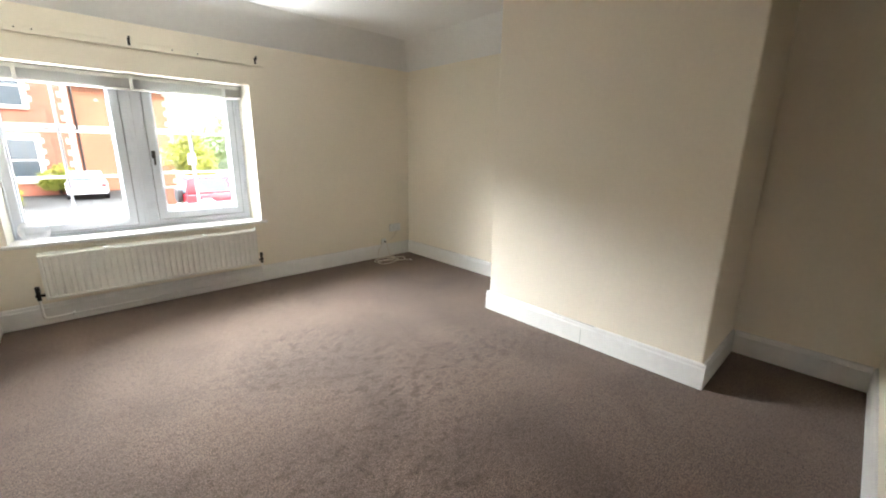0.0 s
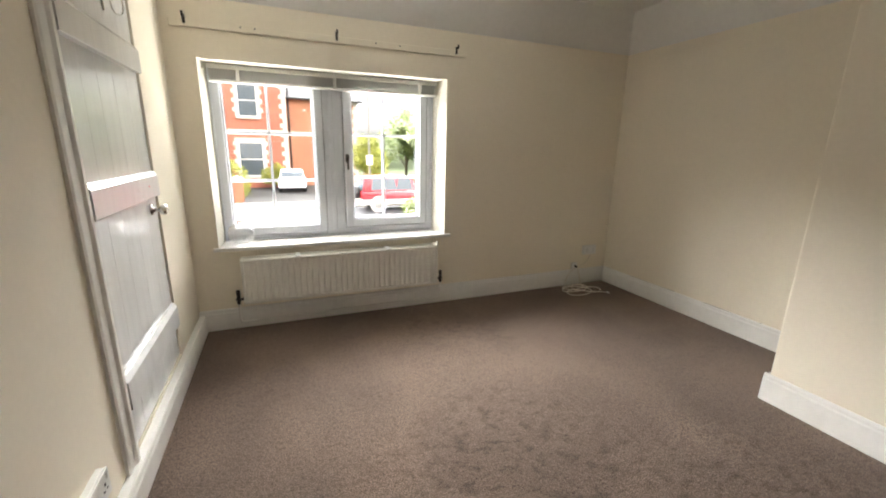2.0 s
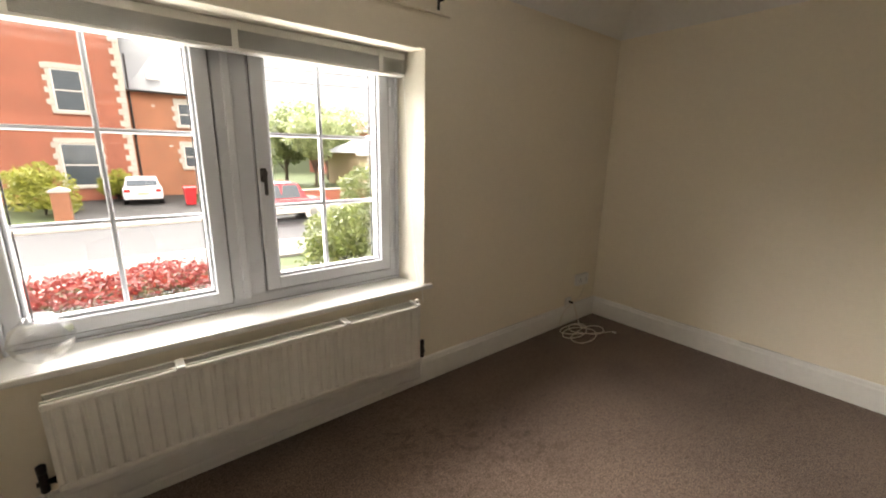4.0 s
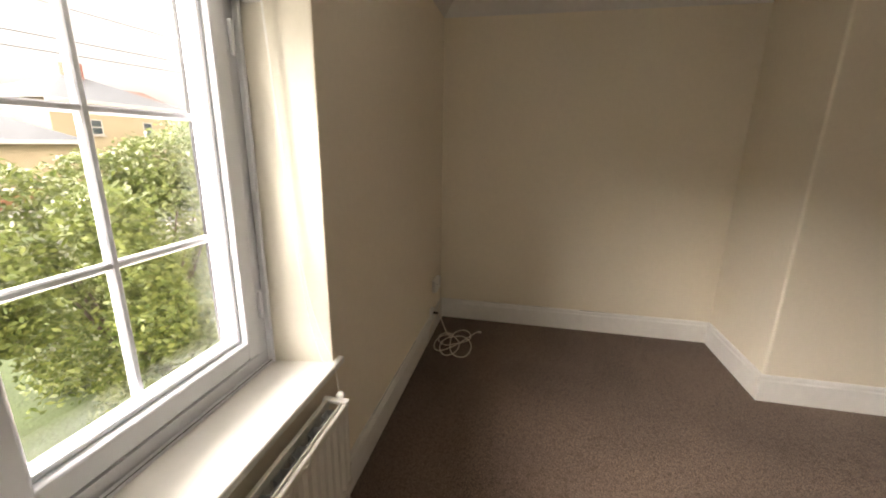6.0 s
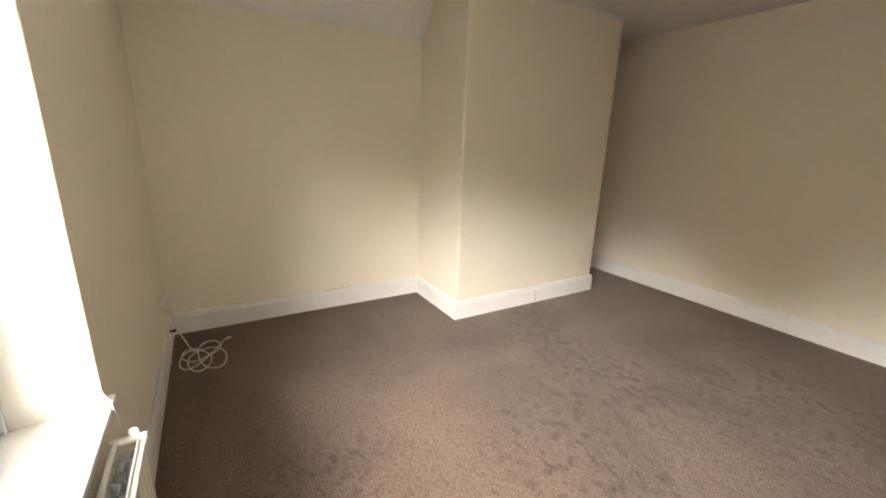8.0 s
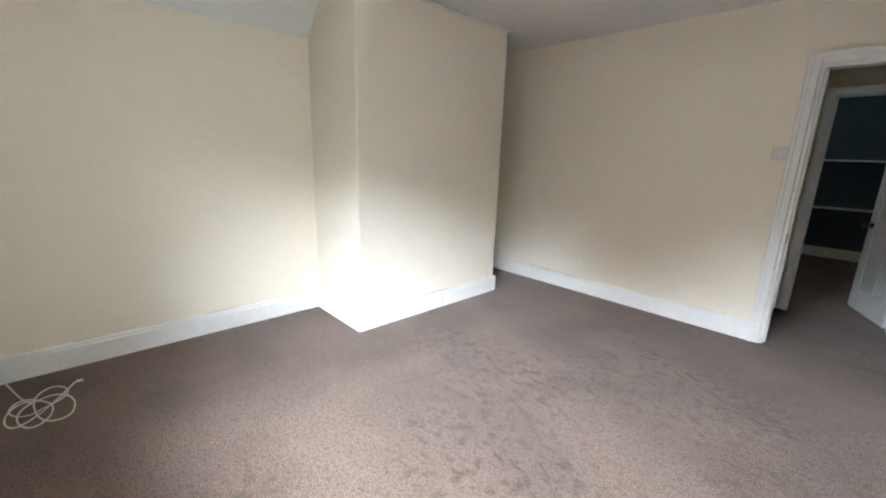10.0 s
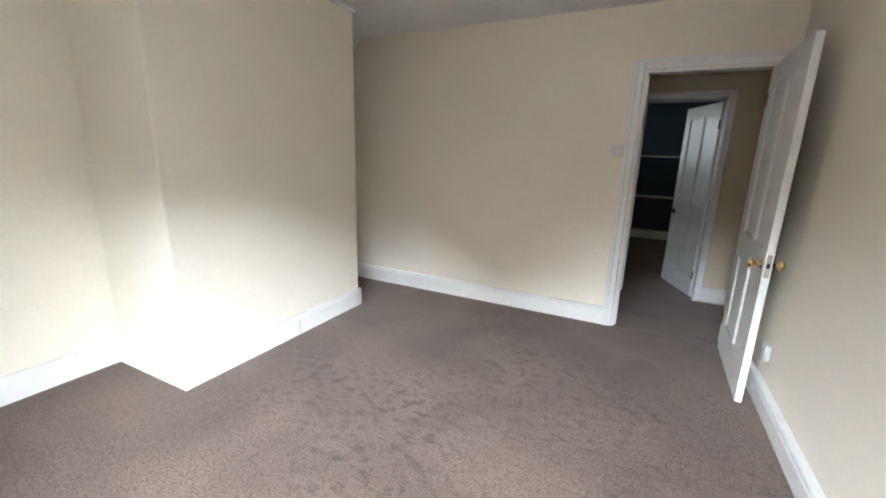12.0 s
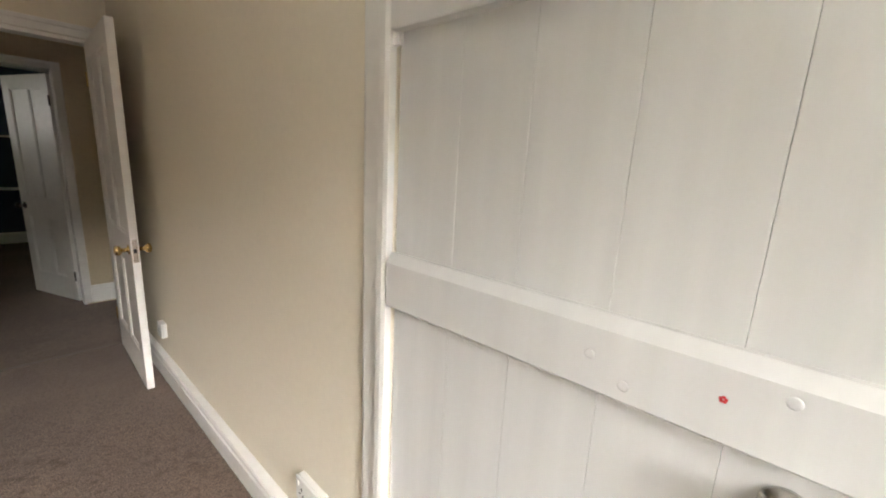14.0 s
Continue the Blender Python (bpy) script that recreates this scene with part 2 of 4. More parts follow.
def box(bm, x0, x1, y0, y1, z0, z1, bev=0.0, seg=1):
    v = [bm.verts.new((x, y, z)) for x in (x0, x1) for y in (y0, y1) for z in (z0, z1)]
    fs = [bm.faces.new([v[i] for i in f]) for f in ((0, 1, 3, 2), (4, 6, 7, 5), (0, 4, 5, 1), (2, 3, 7, 6), (0, 2, 6, 4), (1, 5, 7, 3))]
    if bev:
        es = list({e for f in fs for e in f.edges})
        bmesh.ops.bevel(bm, geom=es, offset=bev, segments=seg, affect="EDGES", profile=0.5)
    return bm


def one(x0, x1, y0, y1, z0, z1, bev=0.0, seg=1):
    return box(bmesh.new(), x0, x1, y0, y1, z0, z1, bev, seg)


def prism(points, axis, a, c, bm=None):
    """A polygon of two coordinates, drawn out along the axis from a to c."""
    bm = bm or bmesh.new()

    def at(p, v):
        return {"x": (v, p[0], p[1]), "y": (p[0], v, p[1]), "z": (p[0], p[1], v)}[axis]
    lo, hi = [bm.verts.new(at(p, a)) for p in points], [bm.verts.new(at(p, c)) for p in points]
    bm.faces.new(lo)
    bm.faces.new(hi[::-1])
    for i in range(len(points)):
        j = (i + 1) % len(points)
        bm.faces.new((lo[i], lo[j], hi[j], hi[i]))
    return bm


def lathe(profile, axis="z", n=20, bm=None, at=(0, 0, 0)):
    """Rings of (radius, along) turned round an axis."""
    bm = bm or bmesh.new()
    rings = []
    for r, h in profile:
        ring = []
        for i in range(n):
            a = 2 * math.pi * i / n
            p = (r * math.cos(a), r * math.sin(a), h)
            p = {"z": p, "x": (p[2], p[0], p[1]), "y": (p[0], p[2], p[1])}[axis]
            ring.append(bm.verts.new((p[0] + at[0], p[1] + at[1], p[2] + at[2])))
        rings.append(ring)
    for a, c in zip(rings, rings[1:]):
        for i in range(n):
            bm.faces.new((a[i], a[(i + 1) % n], c[(i + 1) % n], c[i]))
    bm.faces.new(rings[0][::-1])
    bm.faces.new(rings[-1])
    return bm


def tube(name, points, radius, mat, parent=None, res=6):
    cu = bpy.data.curves.new(name, "CURVE")
    cu.dimensions, cu.bevel_depth, cu.bevel_resolution, cu.resolution_u = "3D", radius, 2, res
    sp = cu.splines.new("NURBS")
    sp.points.add(len(points) - 1)
    for p, q in zip(sp.points, points):
        p.co = (*q, 1)
    sp.use_endpoint_u, sp.order_u = True, 4 if len(points) > 3 else len(points)
    tmp = bpy.data.objects.new(name, cu)
    me = bpy.data.meshes.new_from_object(tmp)
    bpy.data.objects.remove(tmp)
    me.materials.clear()
    me.materials.append(mat)
    me.shade_smooth()
    ob = new(name, me)
    if parent:
        ob.parent = parent
    return ob


def struct(name, bm, mat, label="", category=""):
    return tagged(part(name, bm, mat), label, category, kind="structure")


# ---------------------------------------------------------------- the room's shell
XE, YN, YS, H = 3.52, 4.015, -0.015, 2.34
CX, CY0, CY1 = 2.865, 0.635, 2.14            # chimney breast
WX0, WX1, WZ0, WZ1 = 0.16, 1.79, 0.56, 1.757  # window opening
YO = 4.36                                     # outer face of the window wall
DX0, DX1, DZ = 0.082, 0.845, 1.918               # doorway
CD0, CD1, CZ0, CZ1 = 2.632, 3.43, 0.135, 1.93  # cupboard door in the west wall

struct("floor", one(-0.15, XE + 0.1, -0.14, YN + 0.05, -0.06, 0.0), CARPET, "brown short pile carpet with scuffed patches", "floor")

bm = one(-0.15, WX0, YN, YO, -0.4, 2.7)
box(bm, WX1, XE + 0.15, YN, YO, -0.4, 2.7)
box(bm, WX0, WX1, YN, YO, WZ1, 2.7)
box(bm, WX0, WX1, YN, YO, -0.4, WZ0)
struct("wall_north", bm, WALL, "cream painted plaster wall with window opening", "wall")
FX0, FX1 = WX0 + 0.025, WX1 - 0.044          # the frame's sides; the plaster reveals splay out from it
bm = prism([(WX0 - 0.0005, YN + 0.002), (WX0 + 0.003, YN + 0.002), (FX0, 4.225), (FX0, 4.30), (WX0 - 0.0005, 4.30)], "z", WZ0, WZ1)
prism([(WX1 + 0.0005, YN + 0.002), (WX1 - 0.003, YN + 0.002), (FX1, 4.225), (FX1, 4.30), (WX1 + 0.0005, 4.30)], "z", WZ0, WZ1, bm)
box(bm, FX0, FX1, YN + 0.002, 4.22, WZ1 - 0.004, WZ1 + 0.0005)
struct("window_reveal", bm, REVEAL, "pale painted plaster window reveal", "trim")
bm = one(-0.15, DX0, -0.135, YS, -0.1, 2.6)
box(bm, DX1, XE + 0.15, -0.135, YS, -0.1, 2.6)
box(bm, DX0, DX1, -0.135, YS, DZ, 2.6)
struct("wall_south", bm, WALL, "cream painted plaster wall with doorway", "wall")
bm = one(-0.12, 0, YS, CD0, -0.1, 2.6)
box(bm, -0.12, 0, CD1, YN, -0.1, 2.6)
box(bm, -0.12, 0, CD0, CD1, CZ1, 2.6)
box(bm, -0.12, 0, CD0, CD1, -0.1, CZ0)
struct("wall_west", bm, WALL, "cream painted plaster wall beside cupboard door", "wall")
struct("cupboard_back", one(-0.16, -0.121, CD0 - 0.1, CD1 + 0.1, 0, 2.1), WALL, "", "wall")
struct("wall_east", one(XE, XE + 0.12, YS, YN, -0.1, 2.6), WALL, "cream painted plaster alcove wall", "wall")
bm = prism([(CX, CY0), (XE, CY0), (XE, CY1), (CX, CY1)], "z", -0.02, 2.5)
bmesh.ops.bevel(bm, geom=[e for e in bm.edges if abs(e.verts[0].co.z - e.verts[1].co.z) > 1 and e.verts[0].co.x < CX + 0.01], offset=0.012, segments=3, affect="EDGES", profile=0.5)
struct("chimney_breast", bm, WALL, "cream painted plaster chimney breast", "wall")
bm = one(-0.1, XE + 0.1, -0.1, YN + 0.1, H, H + 0.1)
prism([(YN, 2.085), (YN - 0.235, H + 0.005), (YN, H + 0.005)], "x", 0.0, XE, bm)
prism([(XE, 2.085), (XE - 0.225, H + 0.005), (XE, H + 0.005)], "y", YS, YN, bm)
struct("ceiling", bm, CEIL, "white painted ceiling with sloping edges", "ceiling")
# thin lip where ceiling meets the chimney breast
struct("trim_chimney_top", one(CX - 0.014, CX - 0.001, CY0 - 0.012, CY1, H - 0.022, H, 0.004), CEIL, "", "trim")


def skirting(x0, y0, x1, y1, nx, ny, h=0.148, t=0.018):
    """A skirting board along a wall, with a stepped and rounded top; (nx, ny) points into the room."""
    length = math.hypot(x1 - x0, y1 - y0)
    prof = [(0.0005, 0), (t, 0), (t, h - 0.03), (t - 0.004, h - 0.022), (t - 0.005, h - 0.008), (t - 0.010, h), (0.0005, h)]
    bm = prism(prof, "x", 0, length)
    ux, uy = (x1 - x0) / length, (y1 - y0) / length
    for v in bm.verts:
        a, d, z = v.co
        v.co = (x0 + ux * a + nx * d, y0 + uy * a + ny * d, z)
    return struct("baseboard", bm, GLOSS, "white gloss painted skirting board", "baseboard")


skirting(0, YN, XE, YN, 0, -1)
skirting(XE, CY1 + 0.018, XE, YN - 0.018, -1, 0)
skirting(CX, CY1, XE, CY1, 0, 1)
skirting(CX, CY0 - 0.018, CX, CY1 + 0.018, -1, 0)
skirting(CX, CY0, XE, CY0, 0, -1)
skirting(XE, YS + 0.018, XE, CY0 - 0.018, -1, 0)
skirting(DX1 + 0.069, YS, XE, YS, 0, 1)
skirting(0, YS + 0.02, 0, YN - 0.018, 1, 0, 0.118, 0.042)


def crack(points, name="caulk_crack", r=0.0013):
    """An uneven open joint in the paint."""
    rng = random.Random(len(points) + int(points[0][1] * 100))
    pts = []
    for a, c in zip(points, points[1:]):
        for k in range(8):
            f = k / 8
            pts.append(tuple(a[i] + (c[i] - a[i]) * f + rng.uniform(-0.0012, 0.0012) for i in range(3)))
    o = tube(name, pts, r, DARKM, None, 3)
    return tagged(o, "dark open joint in the paint", "crack", kind="structure")


crack([(XE - 0.006, 2.55, 0.1475), (XE - 0.006, 3.05, 0.148)])
crack([(XE - 0.006, 3.2, 0.1475), (XE - 0.006, 3.75, 0.148)])
crack([(CX - 0.006, 1.25, 0.1475), (CX - 0.006, 1.6, 0.148)])
crack([(CX - 0.0185, 1.33, 0.008), (CX - 0.0185, 1.335, 0.118)], r=0.0008)
crack([(2.1, YN - 0.006, 0.1475), (2.9, YN - 0.006, 0.148)], r=0.0009)
crack([(1.0, YS + 0.007, 0.1475), (2.3, YS + 0.007, 0.148)], r=0.0008)


# ---------------------------------------------------------------- window
def window():
    w = thing("window_1", "white plastic casement window with glazing bars", "window", kind="structure")
    y0, y1 = 4.218, 4.312
    bm = one(FX0, FX1, y0, y1, WZ0 + 0.0225, WZ0 + 0.075, 0.006)
    box(bm, FX0, FX1, y0, y1, WZ1 - 0.05, WZ1 - 0.004, 0.006)
    box(bm, FX0, FX0 + 0.06, y0 + 0.001, y1 - 0.001, WZ0 + 0.05, WZ1 - 0.03, 0.006)
    box(bm, FX1 - 0.06, FX1, y0 + 0.001, y1 - 0.001, WZ0 + 0.05, WZ1 - 0.03, 0.006)
    box(bm, 0.895, 1.036, y0 + 0.001, y1 - 0.001, WZ0 + 0.05, WZ1 - 0.03, 0.006)
    box(bm, 0.937, 0.968, y0 - 0.010, y0 + 0.004, WZ0 + 0.06, WZ1 - 0.03, 0.004)
    part("window_frame", bm, UPVC, w)
    bm = one(FX1 - 0.012, FX1 - 0.0005, y0 - 0.022, y0 - 0.001, WZ0 + 0.0225, WZ1 - 0.012, 0.003)
    box(bm, FX0 + 0.0005, FX0 + 0.012, y0 - 0.022, y0 - 0.001, WZ0 + 0.0225, WZ1 - 0.012, 0.003)
    box(bm, FX0 + 0.012, FX1 - 0.012, y0 - 0.016, y0 - 0.001, WZ0 + 0.0225, WZ0 + 0.036, 0.003)
    part("cover_strip", bm, UPVC, w)
    bm = one(FX0 + 0.012, FX1 - 0.012, y0 - 0.0175, y0 - 0.0165, WZ0 + 0.036, WZ0 + 0.038)
    part("sealant_line", bm, DARKM, w)
    for gx0, gx1, gz0, gz1 in ((0.245, 0.835, 0.672, 1.668), (1.098, 1.640, 0.700, 1.668)):
        o = 0.058
        s = bmesh.new()
        a, c = y0 - 0.010, y1 - 0.010
        box(s, gx0 - o, gx0, a, c, gz0 - o, gz1 + o, 0.007, 2)
        box(s, gx1, gx1 + o, a, c, gz0 - o, gz1 + o, 0.007, 2)
        box(s, gx0 - 0.004, gx1 + 0.004, a + 0.001, c - 0.001, gz0 - o, gz0, 0.007, 2)
        box(s, gx0 - 0.004, gx1 + 0.004, a + 0.001, c - 0.001, gz1, gz1 + o, 0.007, 2)
        sash = part("sash", s, UPVC, w)
        bead = bmesh.new()
        # black strips laid in as the shadow line between sash and frame
        shadow_gap = bmesh.new()
        box(shadow_gap, gx1 + o + 0.0005, gx1 + o + 0.0025, y0 - 0.0015, y0 + 0.004, gz0 - o, gz1 + o)
        box(shadow_gap, gx0 - o - 0.0025, gx0 - o - 0.0005, y0 - 0.0015, y0 + 0.004, gz0 - o, gz1 + o)
        box(shadow_gap, gx0 - o, gx1 + o, y0 - 0.0015, y0 + 0.004, gz0 - o - 0.0025, gz0 - o - 0.0005)
        part("shadow_gap_strip", shadow_gap, BLACK, sash, "black strip drawn as the shadow line round the sash")
        b0, b1 = a + 0.022, a + 0.06
        box(bead, gx0 - 0.001, gx0 + 0.012, b0, b1, gz0, gz1, 0.004)
        box(bead, gx1 - 0.012, gx1 + 0.001, b0, b1, gz0, gz1, 0.004)
        box(bead, gx0, gx1, b0 + 0.001, b1 - 0.001, gz0 - 0.001, gz0 + 0.012, 0.004)
        box(bead, gx0, gx1, b0 + 0.001, b1 - 0.001, gz1 - 0.012, gz1 + 0.001, 0.004)
        part("bead", bead, UPVC, sash)
        gas = bmesh.new()
        box(gas, gx0 + 0.012, gx0 + 0.016, 4.286, 4.294, gz0 + 0.012, gz1 - 0.012)
        box(gas, gx1 - 0.016, gx1 - 0.012, 4.286, 4.294, gz0 + 0.012, gz1 - 0.012)
        part("gasket", gas, BLACK, sash)
        p = part("pane", one(gx0, gx1, 4.286, 4.290, gz0, gz1), PANE, sash)
        p.visible_shadow = False
        xm = (gx0 + gx1) / 2 - 0.012
        for k in (1, 2):
            z = gz0 + (gz1 - gz0) * k / 3
            part("glazing_bar", one(gx0, gx1, 4.277, 4.299, z - 0.009, z + 0.009, 0.004), UPVC, sash)
        part("glazing_bar", one(xm - 0.009, xm + 0.009, 4.276, 4.300, gz0, gz1, 0.004), UPVC, sash)
    h = part("window_handle", one(1.046, 1.072, 4.188, 4.204, 1.14, 1.20, 0.004), DARKM, w, "dark metal handle plate")
    bm = one(1.048, 1.070, 4.164, 4.192, 1.168, 1.19, 0.005)
    box(bm, 1.052, 1.066, 4.160, 4.174, 1.085, 1.178, 0.005)
    part("lever", bm, DARKM, h)
    for z in (0.80, 1.55):
        part("hinge", one(1.700, 1.712, 4.196, 4.209, z - 0.045, z + 0.045, 0.003), UPVC, w)
    return w


window()
bm = one(0.13, 1.835, 3.994, YN + 0.002, 0.556, 0.582, 0.006, 2)
box(bm, WX0 + 0.005, WX1 - 0.005, YN, 4.224, 0.557, 0.5815)
struct("window_sill", bm, GLOSS, "white gloss painted wooden window sill", "sill")


def blind():
    b = thing("venetian_blind", "white slatted blind drawn up to the window head", "blind", (0, 0, 0))
    part("headrail", one(0.195, 1.755, 4.14, 4.178, WZ1 - 0.038, WZ1 - 0.006, 0.003), PLASTIC, b)
    for k in range(9):
        z = WZ1 - 0.043 - k * 0.0062
        bm = prism([(4.132, z - 0.0012), (4.158, z + 0.0018), (4.184, z - 0.0012), (4.184, z - 0.0028), (4.158, z + 0.0002), (4.132, z - 0.0028)], "x", 0.20 + 0.002 * (k % 3), 1.752 - 0.002 * (k % 2))
        part("slat", bm, PLASTIC, b)
    part("bottom_rail", one(0.20, 1.75, 4.130, 4.186, WZ1 - 0.114, WZ1 - 0.101, 0.003), PLASTIC, b)
    for x in (0.36, 0.97, 1.60):
        part("tape", one(x, x + 0.022, 4.126, 4.129, WZ1 - 0.114, WZ1 - 0.006), PLASTIC, b)
    tube("cord", [(1.735, 4.13, WZ1 - 0.03), (1.742, 4.12, 1.5), (1.744, 4.105, 1.2), (1.752, 4.08, 0.9), (1.756, 4.03, 0.66), (1.758, 3.985, 0.60), (1.757, 3.982, 0.50)], 0.0016, PLASTIC, b)
    tube("cord", [(1.737, 4.135, WZ1 - 0.03), (1.746, 4.12, 1.4), (1.752, 4.10, 1.0), (1.757, 4.07, 0.70), (1.758, 4.03, 0.585)], 0.0014, PLASTIC, b)
    return b


blind()


# ---------------------------------------------------------------- radiator
def radiator():
    r = thing("radiator", "cream white ribbed panel radiator under the window", "radiator")
    x0, x1, z0, z1 = 0.288, 1.700, 0.196, 0.511

    def panel(yf, yb, name):
        bm = bmesh.new()
        n, prof = 34, []
        pitch = (x1 - x0 - 0.04) / n
        for i in range(n):
            s = x0 + 0.02 + i * pitch
            prof += [(s, yf + 0.009), (s + pitch * 0.18, yf), (s + pitch * 0.62, yf), (s + pitch * 0.80, yf + 0.009)]
        loop = [(x0, yb), (x0, yf + 0.006), (x0 + 0.014, yf + 0.003)] + prof + [(x1 - 0.014, yf + 0.003), (x1, yf + 0.006), (x1, yb)]
        prism(loop, "z", z0 + 0.022, z1 - 0.022, bm)
        for a, c in ((z0, z0 + 0.024), (z1 - 0.024, z1)):
            box(bm, x0 - 0.001, x1 + 0.001, yf - 0.001, yb + 0.001, a, c, 0.006, 2)
        return part(name, bm, RADW, r)
    panel(3.918, 3.932, "front_panel")
    panel(3.982, 3.996, "back_panel")
    for y0, y1 in ((3.934, 3.955), (3.959, 3.980)):
        zig, n = [], 34
        for k in range(n + 1):
            x = x0 + 0.03 + (x1 - x0 - 0.06) * k / n
            a, c = (y0, y1 - 0.002) if k % 2 else (y1 - 0.002, y0)
            zig += [(x - 0.004, a), (x + 0.004, c)]
        loop = zig + [(x, y + 0.002) for x, y in reversed(zig)]
        part("convector_fins", prism(loop, "z", z0 + 0.03, z1 - 0.022), FINM, r, "folded grey steel convector fins")
    bm = one(x0, x1, 3.93, 3.936, z1 - 0.003, z1 + 0.006, 0.002)
    box(bm, x0, x1, 3.978, 3.99, z1 - 0.003, z1 + 0.006, 0.002)
    part("top_edge", bm, RADW, r)
    for x in (x0 + 0.35, x1 - 0.42):
        part("top_clip", one(x, x + 0.03, 3.912, 3.99, z1 - 0.004, z1 + 0.010, 0.003), PLASTIC, r)
    part("end_clip", one(x1 - 0.024, x1 - 0.002, 3.914, 3.998, z1 - 0.006, z1 + 0.008, 0.003), PLASTIC, r)
    part("end_cap", lathe([(0.004, 0), (0.013, 0.002), (0.013, 0.014), (0.004, 0.018)], "x", 14, at=(x1 - 0.012, 3.945, z1 + 0.014)), PLASTIC, r, smooth=True)
    for x in (x0 + 0.2, x1 - 0.2):
        part("bracket", one(x, x + 0.03, 3.99, YN, z0 + 0.04, z1 - 0.04), RADW, r)
    for s, x in ((-1, x0), (1, x1)):
        bm = lathe([(0.008, -0.012), (0.010, 0.03), (0.013, 0.032), (0.013, 0.045), (0.008, 0.05)], "x", 12, at=(x if s > 0 else x - 0.04, 3.957, z0 + 0.03))
        lathe([(0.009, -0.035), (0.012, -0.03), (0.012, 0.03), (0.009, 0.035), (0.013, 0.037), (0.013, 0.062), (0.008, 0.066)], "z", 12, bm, (x + s * 0.035, 3.957, z0 + 0.03))
        part("valve", bm, DARKM, r, "tarnished metal valve", True)
        px = x + s * 0.035
        tube("pipe", [(px, 3.957, z0), (px, 3.957, 0.12), (px, 3.957, 0.075), (px - s * 0.005, 3.962, 0.055), (px - s * 0.05, 3.975, 0.05), (px - s * 0.12, 3.985, 0.048)], 0.0075, GLOSS, r)
    return r


radiator()
pipe = thing("heating_pipe", "white painted pipe run along the skirting board", "pipe")
tube("pipe_run", [(0.25, 3.985, 0.048), (0.7, 3.986, 0.05), (1.2, 3.985, 0.048), (1.66, 3.985, 0.05)], 0.0075, GLOSS, pipe)
for x in (0.4, 0.95, 1.5):
    part("pipe_clip", one(x, x + 0.016, 3.974, 3.998, 0.036, 0.062, 0.003), PLASTIC, pipe)


# ---------------------------------------------------------------- curtain batten over the window
def batten():
    b = thing("curtain_batten", "cream painted wooden batten with bare screw holes", "batten")
    part("board", one(0.045, 1.93, YN - 0.017, YN, 1.915, 1.958, 0.004, 2), WALL, b)
    for x in (0.42, 0.5, 1.25, 1.42):
        part("screw_hole", lathe([(0.0045, 0), (0.0045, 0.004)], "y", 8, at=(x, YN - 0.0205, 1.942)), DARKM, b)
    return b


batten()
for x in (0.125, 0.99, 1.85):
    h = thing("curtain_bracket", "small dark brown metal curtain rail bracket", "bracket", (x, YN - 0.017, 1.955), group="brackets over the window")
    part("plate", one(-0.008, 0.008, -0.004, 0.0, -0.024, 0.026, 0.0015), DARKM, h)
    bm = one(-0.005, 0.005, -0.034, -0.003, 0.008, 0.018, 0.002)
    box(bm, -0.006, 0.006, -0.038, -0.030, 0.006, 0.034, 0.002)
    part("hook", bm, DARKM, h)


# ---------------------------------------------------------------- crystal bowl on the sill
def bowl():
    b = thing("glass_globe", "clear cut crystal globe standing on the sill", "ornament", (0.30, 4.105, 0.582))
    bm = bmesh.new()
    bmesh.ops.create_icosphere(bm, subdivisions=2, radius=0.088)
    for v in bm.verts:
        v.co.z = max(v.co.z * 0.92, -0.074) + 0.074
        if v.co.z > 0.148:
            v.co.z = 0.148
    part("globe", bm, CRYSTAL, b)
    part("rim", lathe([(0.034, 0.147), (0.040, 0.150), (0.040, 0.156), (0.034, 0.158)], "z", 20), CRYSTAL, b)


bowl()


# ---------------------------------------------------------------- sockets, switch, aerial box, cable
def socket(at, rz, label, twin=True, group=""):
    s = thing("wall_socket", label, "socket", at, rz, group)
    hw = 0.073 if twin else 0.043
    part("back_box", one(-hw, hw, -0.022, 0, -0.043, 0.043, 0.003), PLASTIC, s)
    part("face_plate", one(-hw - 0.001, hw + 0.001, -0.03, -0.0225, -0.044, 0.044, 0.004, 2), PLASTIC, s)
    for cx in ((-0.036, 0.036) if twin else (0.0,)):
        bm = one(cx - 0.003, cx + 0.003, -0.0312, -0.0301, 0.004, 0.013)
        box(bm, cx - 0.014, cx - 0.007, -0.0312, -0.0301, -0.012, -0.008)
        box(bm, cx + 0.007, cx + 0.014, -0.0312, -0.0301, -0.012, -0.008)
        part("pin_holes", bm, BLACK, s)
        part("rocker", one(cx - 0.007 + (0.02 if twin and cx > 0 else -0.02 if twin else 0), cx + 0.007 + (0.02 if twin and cx > 0 else -0.02 if twin else 0), -0.034, -0.0301, 0.018, 0.036, 0.002), PLASTIC, s)
    return s


